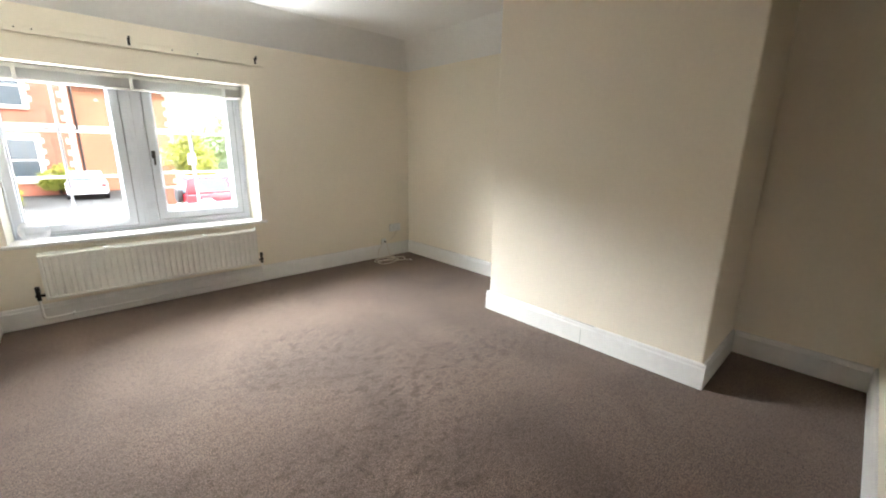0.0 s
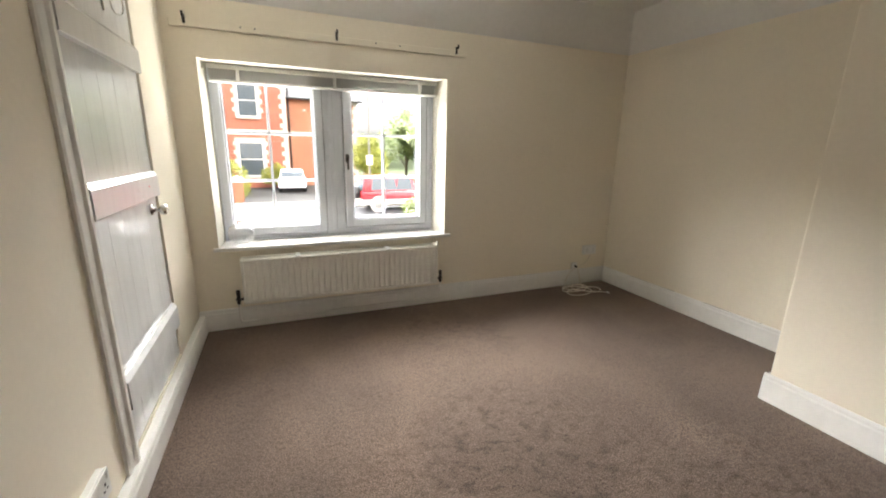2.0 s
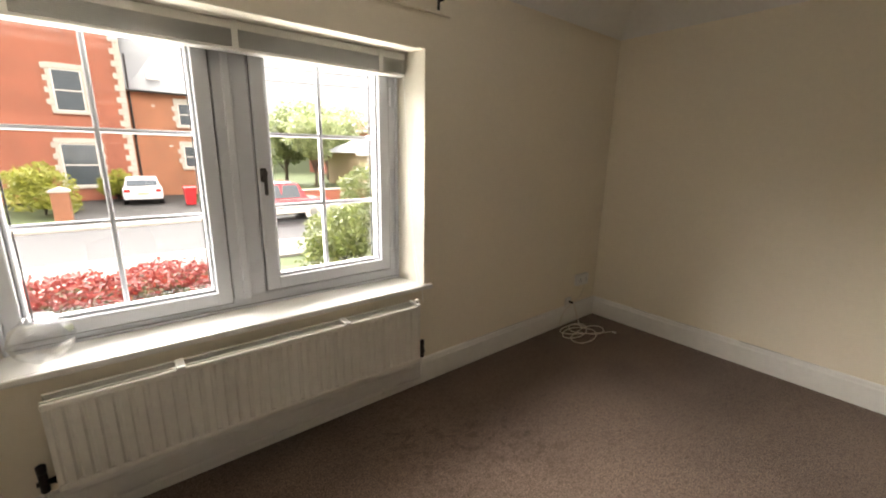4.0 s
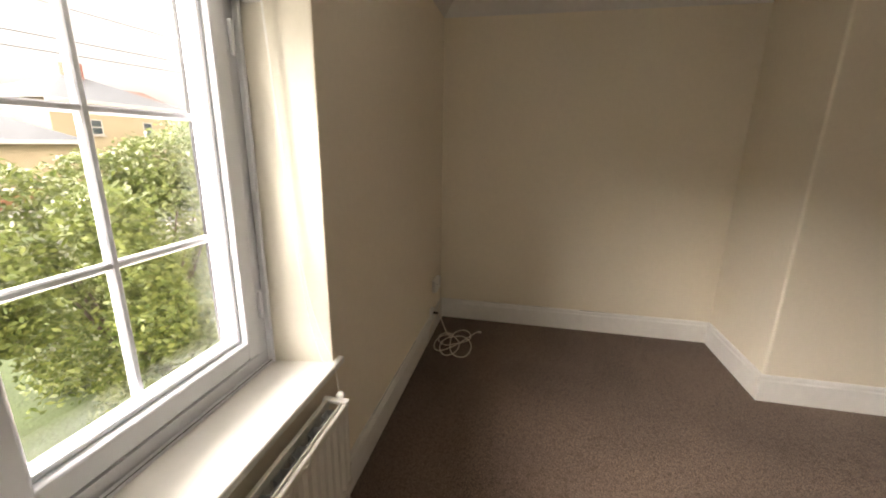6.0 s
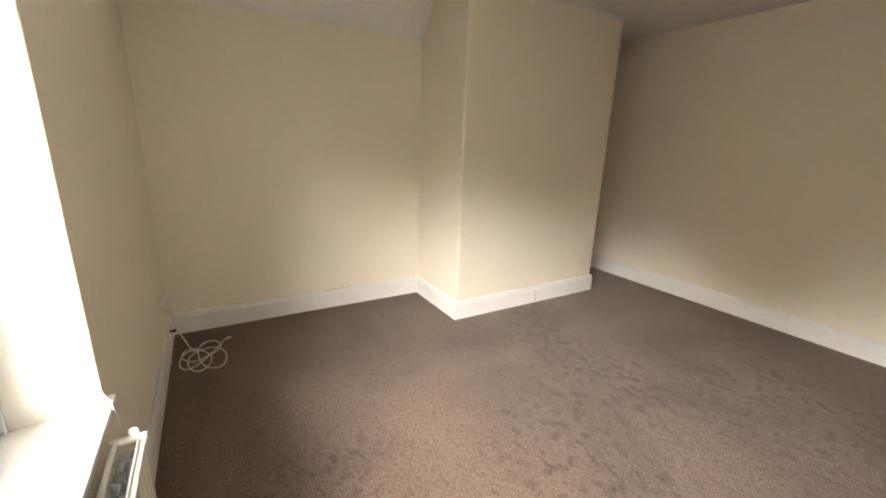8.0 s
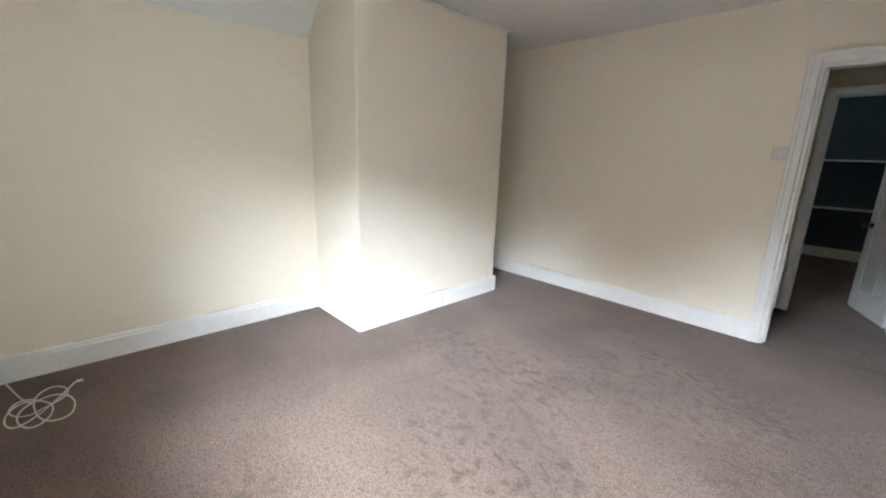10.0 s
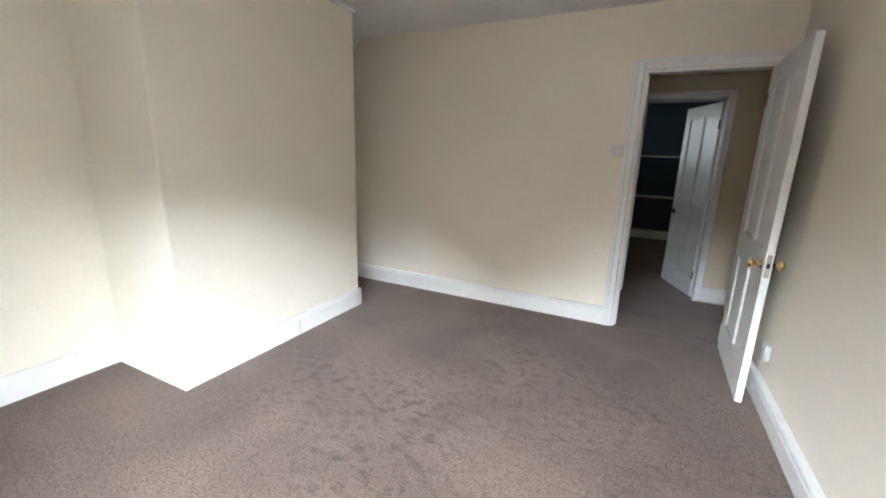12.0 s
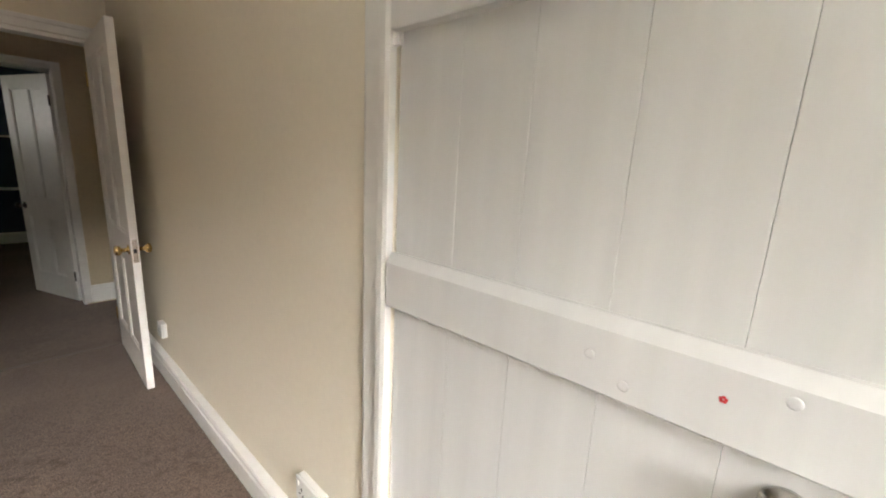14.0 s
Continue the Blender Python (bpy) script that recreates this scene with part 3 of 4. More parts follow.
socket((0.0, 2.29, 0.265), 90, "white plastic twin wall socket above the skirting")
socket((0.0, 0.62, 0.28), 90, "white plastic wall socket behind the open door", False)
socket((3.30, YN, 0.335), 0, "white plastic twin socket near the corner")
sw = thing("light_switch", "white plastic light switch beside the doorway", "switch", (0.955, YS, 1.365), 180)
part("face_plate", one(-0.043, 0.043, -0.012, 0, -0.043, 0.043, 0.003), SWITCHM, sw)
part("rocker", one(-0.008, 0.008, -0.017, -0.0121, -0.013, 0.013, 0.002), PLASTIC, sw)
ab = thing("aerial_socket", "small grey white aerial socket with dark plug", "socket", (3.13, YN - 0.013, 0.185))
part("face_plate", one(-0.03, 0.03, -0.02, 0, -0.035, 0.035, 0.003), PLASTIC, ab)
part("plug", lathe([(0.004, -0.055), (0.008, -0.05), (0.009, -0.024), (0.006, -0.0205)], "y", 12, at=(0, 0, 0.005)), DARKM, ab, "dark metal plug", True)
random.seed(4)
cable = thing("aerial_cable", "loose coil of cream cable on the carpet", "cable")
pts = [(3.13, 3.945, 0.19), (3.13, 3.93, 0.17), (3.14, 3.90, 0.06), (3.14, 3.86, 0.006)]
for i in range(26):
    a = i * 0.86
    r = 0.075 + 0.05 * math.sin(i * 1.13) + 0.03 * random.random()
    pts.append((3.07 + 1.7 * r * math.cos(a) + 0.05 * math.sin(i * 0.45), 3.82 + 0.95 * r * math.sin(a) + 0.02 * math.cos(i * 0.3), 0.006 + 0.007 * (i % 3)))
pts.append((3.28, 3.70, 0.006))
tube("cord", pts, 0.0036, CABLEM, cable)
tube("lead", [(3.30, 3.97, 0.30), (3.25, 3.955, 0.22), (3.16, 3.95, 0.2), (3.09, 3.96, 0.17), (3.05, 3.985, 0.10), (3.04, 3.988, 0.02)], 0.003, CABLEM, cable)
part("end_plug", lathe([(0.003, 0), (0.006, 0.002), (0.006, 0.03), (0.003, 0.032)], "y", 10, at=(3.283, 3.665, 0.008)), PLASTIC, cable)


# ---------------------------------------------------------------- cupboard door in the west wall
def cupboard_door():
    d = thing("door_2", "grey white glossy ledged plank cupboard door, shut", "door", kind="structure")
    edges = [CD0 + 0.006, 2.80, 2.942, 3.10, 3.258, CD1 - 0.004]
    for a, c in zip(edges, edges[1:]):
        part("plank", one(-0.032, -0.004, a + 0.0002, c - 0.0002, CZ0 + 0.004, CZ1 - 0.006, 0.0009), DOORGLOSS, d)
    for z0, z1 in ((1.56, 1.675), (1.005, 1.122), (0.315, 0.44)):
        bm = prism([(-0.0035, z0), (0.020, z0), (0.022, z0 + 0.003), (0.022, z1 - 0.020), (0.008, z1), (-0.0035, z1)], "y", CD0 + 0.006, CD1 - 0.022)
        part("ledge", bm, DOORGLOSS, d)
    for y, z in ((3.09, 1.06), (3.14, 1.03), (3.31, 1.085)):
        part("painted_nail", lathe([(0.008, -0.0003), (0.006, 0.0005), (0.002, 0.0009)], "x", 16, at=(0.0222, y, z)), DOORGLOSS, d, smooth=True)
    bm = bmesh.new()
    for a, r in ((0, 0.006), (1, 0.006), (2, 0.006), (3, 0.006), (4, 0.006)):
        t = 2 * math.pi * a / 5 + 0.3
        box(bm, 0.0221, 0.0226, 3.25 + r * 0.5 * math.cos(t) - 0.0018, 3.25 + r * 0.5 * math.cos(t) + 0.0018, 1.062 + r * 0.45 * math.sin(t) - 0.0018, 1.062 + r * 0.45 * math.sin(t) + 0.0018)
    part("sticker", bm, RED, d, "tiny red star sticker")
    k = part("knob", lathe([(0.026, -0.004), (0.026, 0.001), (0.011, 0.004), (0.009, 0.028), (0.020, 0.034), (0.026, 0.046), (0.024, 0.058), (0.012, 0.064), (0.002, 0.065)], "x", 24, at=(0, 3.325, 0.945)), CHROME, d, "worn chrome door knob", True)
    for z in (1.575, 0.36):
        bm = lathe([(0.006, -0.04), (0.006, 0.04)], "z", 10, at=(0.006, CD0 + 0.004, z))
        box(bm, -0.002, 0.004, CD0 + 0.006, CD0 + 0.016, z - 0.038, z + 0.038)
        part("hinge", bm, GLOSS, d)
    hk = part("coat_hook", one(-0.003, 0.001, 3.11, 3.125, 1.74, 1.90, 0.001), CHROME, d, "wire coat hook")
    tube("wire", [(0.002, 3.118, 1.90), (0.012, 3.118, 1.86), (0.03, 3.115, 1.80), (0.022, 3.11, 1.745), (0.05, 3.10, 1.715), (0.075, 3.085, 1.735), (0.07, 3.075, 1.775)], 0.003, CHROME, hk)
    return d


cupboard_door()
prof = [(-0.03, 0), (0.018, 0), (0.022, 0.008), (0.022, 0.022), (0.014, 0.030), (0.014, 0.062), (0.010, 0.070), (-0.03, 0.070)]
bm = prism([(p[0] if p[0] > 0 else 0.0005, CD0 - p[1] * 1.3) for p in prof], "z", 0.119, 2.0)
struct("trim_cupboard_jamb", bm, GLOSS, "white gloss cupboard door architrave", "trim")
bm = one(-0.05, 0.006, CD1 - 0.003, CD1 + 0.006, CZ0, CZ1, 0.002)
struct("trim_cupboard_latch", bm, WALL, "", "trim")


# ---------------------------------------------------------------- doorway, open panelled door, hall and far room
def panel_door(name, label, at, rz, width, height, t=0.035, handle=BRASS, lever=False, hand=1):
    """A four-panel door; local x runs from the hinges, y is the thickness."""
    d = thing(name, label, "door", at, rz, kind="structure")
    st, mid, lz0, lz1 = 0.095, 0.085, 0.70, 0.86
    frame_bits = [(0, st, 0, height), (width - st, width, 0, height), (st, width - st, 0, 0.20), (st, width - st, lz0, lz1), (st, width - st, height - 0.105, height)]
    cx = width / 2
    frame_bits += [(cx - mid / 2, cx + mid / 2, 0.20, lz0), (cx - mid / 2, cx + mid / 2, lz1, height - 0.105)]
    bm = bmesh.new()
    for x0, x1, z0, z1 in frame_bits:
        box(bm, x0, x1, -t / 2, t / 2, z0, z1, 0.0015)
    part("leaf_frame", bm, GLOSS, d)
    for x0, x1 in ((st, cx - mid / 2), (cx + mid / 2, width - st)):
        for z0, z1 in ((0.20, lz0), (lz1, height - 0.105)):
            p = part("panel", one(x0 - 0.004, x1 + 0.004, -0.006, 0.006, z0 - 0.004, z1 + 0.004), GLOSS, d)
            bm = bmesh.new()
            for sgn in (-1, 1):
                a, c = (0.0062, t / 2 - 0.003) if sgn > 0 else (-t / 2 + 0.003, -0.0062)
                box(bm, x0 - 0.001, x0 + 0.013, a, c, z0, z1, 0.003)
                box(bm, x1 - 0.013, x1 + 0.001, a, c, z0, z1, 0.003)
                box(bm, x0, x1, a, c, z0 - 0.001, z0 + 0.013, 0.003)
                box(bm, x0, x1, a, c, z1 - 0.013, z1 + 0.001, 0.003)
            part("moulding", bm, GLOSS, p)
    hx, hz = width - 0.055, 0.785
    for sgn in (-1, 1):
        prof = [(0.027, 0.0), (0.027, 0.004), (0.012, 0.008), (0.010, 0.03), (0.022, 0.036), (0.027, 0.048), (0.024, 0.058), (0.010, 0.063), (0.002, 0.064)]
        bm = lathe([(r, sgn * (t / 2 + h)) for r, h in prof], "y", 22, at=(hx, 0, hz))
        part("door_knob", bm, handle, d, "polished brass door knob" if handle is BRASS else "dark door knob", True)
    part("latch_plate", one(width - 0.001, width + 0.0015, -0.011, 0.011, hz - 0.06, hz + 0.06, 0.0005), CHROME, d, "steel latch plate")
    part("latch_bolt", one(width + 0.001, width + 0.009, -0.006, 0.006, hz - 0.01, hz + 0.012, 0.002), BLACK, d)
    for z in (0.22, height - 0.2):
        part("hinge", lathe([(0.006, -0.04), (0.006, 0.04)], "z", 10, at=(-0.003, hand * (t / 2 + 0.003), z)), handle, d)
    return d


panel_door("door_1", "white gloss four panel door standing wide open", (0.104, 0.005, 0.008), 88.4, 0.768, 1.888, hand=-1)


def architrave(x0, x1, top, y, sgn, name, w=0.055):
    bm = bmesh.new()
    a, c = (y, y + 0.022) if sgn > 0 else (y - 0.022, y)
    f0, f1 = (c, c + 0.008) if sgn > 0 else (a - 0.008, a)
    box(bm, x1, x1 + w, a, c, 0, top + w, 0.004)
    box(bm, x1 + w * 0.6, x1 + w - 0.001, f0 - 0.001, f1, 0, top + w - 0.001, 0.004)
    if x0 - w > 0:
        box(bm, x0 - w, x0, a, c, 0, top + w, 0.004)
    else:
        box(bm, 0.019, x0, a, c, 0, top + w, 0.004)
    box(bm, x0 + 0.001, x1 - 0.001, a + 0.0005, c - 0.0005, top, top + w, 0.004)
    box(bm, x0 + 0.001, x1 + w * 0.6, f0 - 0.001, f1 - 0.0005, top + w * 0.6, top + w - 0.001, 0.004)
    return struct(name, bm, GLOSS, "white gloss moulded door architrave", "trim")


architrave(DX0, DX1, DZ, YS, 1, "trim_doorway", 0.068)
bm = one(DX1 - 0.022, DX1 - 0.0005, -0.137, YS - 0.001, 0, DZ)
box(bm, DX0 + 0.0005, DX0 + 0.02, -0.137, YS - 0.001, 0, DZ)
box(bm, DX0 + 0.02, DX1 - 0.022, -0.137, YS - 0.001, DZ - 0.02, DZ - 0.0005)
box(bm, DX1 - 0.036, DX1 - 0.021, -0.10, -0.06, 0, DZ - 0.02, 0.002)
struct("door_lining", bm, GLOSS, "white gloss door lining", "trim")
st = thing("strike_plate", "small tarnished metal strike plate in the jamb", "strike plate", (0, 0, 0))
part("plate", one(DX1 - 0.0235, DX1 - 0.0222, -0.055, -0.025, 0.76, 0.83), DARKM, st)
struct("threshold", one(DX0 + 0.02, DX1 - 0.022, -0.035, 0.005, -0.01, 0.006, 0.002), WOODSTRIP, "worn brown threshold strip", "threshold")
struct("hall_floor", one(-1.6, 2.4, -4.45, -0.14, -0.075, -0.015), CARPET, "dark brown hall carpet", "floor")
bm = one(0.85, 2.4, -1.22, -1.1, -0.1, 2.5)
box(bm, -1.6, 0.165, -1.22, -1.1, -0.1, 2.5)
box(bm, 0.165, 0.85, -1.22, -1.1, 1.89, 2.5)
struct("wall_hall_far", bm, HALLW, "cream painted hall wall with doorway", "wall")
bm = one(-1.72, -1.6, -4.45, -0.135, -0.1, 2.5)
box(bm, 2.4, 2.52, -2.2, -0.135, -0.1, 2.5)
box(bm, 2.4, 2.52, -4.45, -3.9, -0.1, 2.5)
box(bm, 2.4, 2.52, -3.9, -2.2, -0.1, 1.5)
box(bm, 2.4, 2.52, -3.9, -2.2, 2.0, 2.5)
box(bm, -1.6, -0.15, -0.25, -0.135, -0.1, 2.5)
struct("wall_hall_side", bm, HALLW, "cream painted hall wall", "wall")
struct("ceiling_hall", one(-1.72, 2.52, -4.6, -0.135, 2.22, 2.3), CEIL, "white painted hall ceiling", "ceiling")
architrave(0.185, 0.83, 1.858, -1.1, 1, "trim_far_doorway")
bm = one(0.812, 0.849, -1.222, -1.101, -0.015, 1.858)
box(bm, 0.1655, 0.185, -1.222, -1.101, -0.015, 1.858)
box(bm, 0.185, 0.812, -1.222, -1.101, 1.857, 1.8895)
struct("far_door_lining", bm, GLOSS, "white painted door lining", "trim")
struct("wall_far_room", one(-1.6, 2.4, -4.57, -4.45, -0.1, 2.5), BLUE, "dark blue painted far wall", "wall")
bm = prism([(-4.4495, -0.015), (-4.43, -0.015), (-4.43, 0.12), (-4.4495, 0.13)], "x", -1.6, 2.4)
struct("baseboard_far_room", bm, GLOSS, "white skirting on blue wall", "baseboard")
for z in (0.70, 1.36):
    sh = thing("wall_shelf", "thin white shelf on the dark blue wall", "shelf", (0, 0, z), group="shelves on the blue wall")
    part("board", one(-0.3, 1.6, -4.449, -4.25, 0, 0.022, 0.003), GLOSS, sh)
    for x in (-0.28, 1.56):
        part("bracket", prism([(-4.449, 0), (-4.30, 0), (-4.449, -0.10)], "x", x, x + 0.02), GLOSS, sh)
panel_door("door_3", "white four panel door ajar into the blue room", (0.19, -1.235, -0.01), -68.5, 0.63, 1.850, handle=DARKM)
skirting(-1.6, -1.1, 0.128, -1.1, 0, 1)
skirting(0.887, -1.1, 2.4, -1.1, 0, 1)


# ---------------------------------------------------------------- outside
GZ = -1.9
bm = bmesh.new()
box(bm, -1500, 1500, -1500, 2500, GZ - 0.35, GZ - 0.12)
struct("ground", bm, GRASS, "rough grassy ground", "ground")
struct("road", one(-200, 200, 16.8, 23.2, GZ - 0.119, GZ - 0.02), TARMAC, "grey tarmac road", "road")
struct("pavement_near", one(-200, 200, 14.6, 16.65, GZ - 0.119, GZ + 0.08), PAVE, "pale concrete pavement", "pavement")
struct("pavement_far", one(-200, 200, 23.35, 25.4, GZ - 0.119, GZ + 0.08), PAVE, "pale concrete pavement across the road", "pavement")
struct("kerb_near", one(-200, 200, 16.65, 16.8, GZ - 0.119, GZ + 0.10, 0.02), STONE, "pale stone kerb", "kerb")
struct("kerb_far", one(-200, 200, 23.2, 23.35, GZ - 0.119, GZ + 0.10, 0.02), STONE, "pale stone kerb", "kerb")
struct("driveway", one(-1.5, 4.0, 25.4, 36.2, GZ - 0.119, GZ + 0.02), GRAVEL, "dark tarmac driveway", "driveway")
struct("front_garden", one(-14, 14, 4.36, 14.6, GZ - 0.119, GZ), GRASS, "lawn in front of the window", "garden")


def facing_window(parent, x, z, w, h, y, surround=True):
    """A sash window in a facade that faces the room, at the facade's plane y."""
    wi = part("window", one(x, x + w, y - 0.02, y + 0.05, z, z + h), RENDERW, parent, "white sash window")
    for k in range(2):
        part("pane", one(x + 0.09, x + w - 0.09, y - 0.035, y - 0.021, z + 0.08 + k * (h - 0.08) / 2, z + (k + 1) * (h - 0.08) / 2), WINDARK, wi)
    part("sill", one(x - 0.15, x + w + 0.15, y - 0.14, y, z - 0.14, z), STONE, wi)
    if surround:
        bm = bmesh.new()
        n = int(h / 0.32) + 1
        for k in range(n):
            e = 0.34 if k % 2 else 0.18
            box(bm, x - e, x - 0.01, y - 0.05, y + 0.01, z + k * 0.32, z + k * 0.32 + 0.31, 0.01)
            box(bm, x + w + 0.01, x + w + e, y - 0.05, y + 0.01, z + k * 0.32, z + k * 0.32 + 0.31, 0.01)
        box(bm, x - 0.2, x + w + 0.2, y - 0.06, y + 0.01, z + h, z + h + 0.3, 0.01)
        part("surround", bm, STONE, wi, "pale stone quoined surround")
    return wi


def quoins(parent, x, y, z0, z1, sgn, name="quoins"):
    bm = bmesh.new()
    k, z = 0, z0
    while z < z1:
        e = 0.5 if k % 2 else 0.3
        box(bm, min(x, x + sgn * e), max(x, x + sgn * e), y - 0.04, y + 0.02, z, z + 0.33, 0.012)
        z += 0.345
        k += 1
    return part(name, bm, STONE, parent, "pale stone corner quoins")


def brick_house():
    h = thing("brick_house", "large red brick house with pale stone dressings", "house", (0, 0, GZ))
    y = 35.0
    part("wall", one(-12, 1.4, y, y + 12, 0, 11.5), BRICK, h)
    part("wing_wall", one(1.4, 7.0, y + 1.6, y + 12, 0, 6.9), BRICK2, h)
    quoins(h, 1.4, y, 0, 11.3, -1)
    quoins(h, 7.0, y + 1.6, 0, 6.8, -1)
    part("string_course", one(-12, 1.43, y - 0.08, y, 4.05, 4.3, 0.02), STONE, h)
    part("string_course", one(1.44, 7.03, y + 1.52, y + 1.6, 4.05, 4.3, 0.02), STONE, h)
    part("downpipe", lathe([(0.06, 0.2), (0.06, 9)], "z", 10, at=(1.6, y + 1.5, 0)), BLACK, h)
    # hipped slate roof of the wing, falling to the right
    bm = bmesh.new()
    v = [bm.verts.new(p) for p in ((1.4, y + 1.3, 6.85), (7.4, y + 1.3, 6.85), (7.4, y + 12, 6.85), (1.4, y + 12, 6.85), (1.4, y + 6.5, 11.4), (3.6, y + 6.5, 10.2))]
    for f in ((0, 1, 5, 4), (1, 2, 5), (2, 3, 4, 5), (3, 0, 4), (0, 3, 2, 1)):
        bm.faces.new([v[i] for i in f])
    part("wing_roof", bm, SLATE, h)
    part("skylight", prism([(y + 2.3, 7.72), (y + 3.1, 8.42), (y + 3.1, 8.5), (y + 2.3, 7.8)], "x", 2.7, 3.5), RENDERW, h)
    bm = bmesh.new()
    v = [bm.verts.new(p) for p in ((-12.4, y - 0.4, 11.5), (2.1, y - 0.4, 11.5), (2.1, y + 12, 11.5), (-12.4, y + 12, 11.5), (-8, y + 6, 15.5), (-2, y + 6, 15.5))]
    for f in ((0, 1, 5, 4), (1, 2, 5), (2, 3, 4, 5), (3, 0, 4), (0, 3, 2, 1)):
        bm.faces.new([v[i] for i in f])
    part("roof", bm, SLATE, h)
    part("gutter", one(1.42, 7.45, y + 1.15, y + 1.3, 6.75, 6.88, 0.03), BLACK, h)
    facing_window(h, -1.9, 5.2, 1.35, 2.3, y)
    facing_window(h, -2.1, 0.9, 1.7, 2.5, y)
    facing_window(h, -7.5, 5.2, 1.35, 2.3, y)
    facing_window(h, -7.5, 0.9, 1.7, 2.5, y)
    facing_window(h, 4.15, 4.75, 1.05, 1.5, y + 1.6)
    facing_window(h, 4.2, 1.9, 1.0, 1.5, y + 1.6)
    part("vent", one(3.4, 3.6, y + 1.55, y + 1.6, 3.3, 3.45), STONE, h)
    part("vent", one(2.7, 2.9, y + 1.55, y + 1.6, 5.9, 6.05), STONE, h)


brick_house()


def hip_house(name, label, x0, x1, y0, y1, eave, ridge, wall, roof, rz=0.0, chimney=True, windows=()):
    h = thing(name, label, "house", (0, 0, GZ), 0)
    part("wall", one(x0, x1, y0, y1, 0, eave), wall, h)
    bm = bmesh.new()
    o, d = 0.5, min(x1 - x0, y1 - y0) / 2
    ym = (y0 + y1) / 2
    v = [bm.verts.new(p) for p in ((x0 - o, y0 - o, eave), (x1 + o, y0 - o, eave), (x1 + o, y1 + o, eave), (x0 - o, y1 + o, eave), (x0 + d, ym, ridge), (x1 - d, ym + 0.01, ridge))]
    for f in ((0, 1, 5, 4), (1, 2, 5), (2, 3, 4, 5), (3, 0, 4), (0, 3, 2, 1)):
        bm.faces.new([v[i] for i in f])
    r = part("roof", bm, roof, h)
    part("fascia", one(x0 - o, x1 + o, y0 - o - 0.03, y0 - o, eave - 0.25, eave + 0.02), RENDERW, h)
    if chimney:
        cx = (x0 + x1) / 2
        c = part("chimney", one(cx - 0.7, cx + 0.7, ym - 0.5, ym + 0.5, ridge - 1.0, ridge + 1.2, 0.04), BRICK, r)
        for k in range(4):
            part("chimney_pot", lathe([(0.16, 0), (0.12, 0.1), (0.11, 0.5), (0.14, 0.55)], "z", 10, at=(cx - 0.48 + k * 0.32, ym, ridge + 1.2)), YELLOW, r)
    for x, z, w, hh in windows:
        facing_window(h, x, z, w, hh, y0, False)
    return h


hip_house("yellow_house", "buff brick house with grey hipped roof", 27, 40, 41, 52, 6.4, 9.0, YELLOW, SLATE, windows=((30, 3.6, 1.0, 1.3), (35, 3.6, 1.0, 1.3)))
hip_house("outbuilding", "low buff brick outbuilding with grey roof", 17.5, 25, 36, 43, 3.1, 5.1, YELLOW, SLATE, chimney=False)
hip_house("far_house", "distant brick house with brown tiled roof", 24, 31, 58, 66, 6.3, 9.6, BRICK, TILE, chimney=False)
for x, y in ((42, 51), (53.5, 48), (65, 45)):
    hip_house("terrace_house", "white rendered house with brown tiled roof", x, x + 10.5, y, y + 8, 6.4, 9.4, RENDERW, TILE, chimney=x > 60, windows=((x + 1.5, 4.2, 1.3, 1.3), (x + 6.5, 4.2, 1.3, 1.3), (x + 1.5, 0.7, 1.3, 1.3)))


def leaves(bm, centre, radii, count, size, rng, hollow=0.55, flat=0.0):
    """Small pointed leaves scattered in the outer shell of an uneven blob."""
    c, r = Vector(centre), Vector(radii)
    for _ in range(count):
        d = Vector((rng.gauss(0, 1), rng.gauss(0, 1), rng.gauss(0, 1))).normalized()
        wob = 0.80 + 0.32 * noise.noise(d * 2.3 + c) + 0.18 * noise.noise(d * 6.1 + c)
        k = (hollow + (1 - hollow) * rng.random() ** 0.6) * wob * 1.1
        p = c + Vector((d.x * r.x * k, d.y * r.y * k, d.z * r.z * k))
        if p.z < GZ + 0.02:
            continue
        s = size * (0.6 + 0.8 * rng.random())
        a = Vector((rng.gauss(0, 1), rng.gauss(0, 1), rng.gauss(0, 1) * 0.6)).normalized()
        b = a.orthogonal().normalized()
        b = (b + 0.5 * a.cross(b) * rng.uniform(-1, 1)).normalized()
        q = [bm.verts.new(p - a * s), bm.verts.new(p + b * s * 0.42), bm.verts.new(p + a * s), bm.verts.new(p - b * s * 0.42)]
        bm.faces.new(q)
    return bm


def leaf_part(name, mat, parent, lumps, seed, size, label=""):
    rng = random.Random(seed)
    bm = bmesh.new()
    for centre, radii, count in lumps:
        leaves(bm, centre, radii, count, size, rng)
    me = bpy.data.meshes.new(name)
    bm.to_mesh(me)
    bm.free()
    me.materials.append(mat)
    ob = new(name, me)
    ob.parent = parent
    if label:
        ob["label"] = label
    return ob


def tapered(points, r0, r1, n=8):
    bm = bmesh.new()
    rings = []
    for i, p in enumerate(points):
        r = r0 + (r1 - r0) * i / (len(points) - 1)
        rings.append([bm.verts.new((p[0] + r * math.cos(6.283 * k / n), p[1] + r * math.sin(6.283 * k / n), p[2])) for k in range(n)])
    for a, c in zip(rings, rings[1:]):
        for k in range(n):
            bm.faces.new((a[k], a[(k + 1) % n], c[(k + 1) % n], c[k]))
    bm.faces.new(rings[0][::-1])
    bm.faces.new(rings[-1])
    return bm


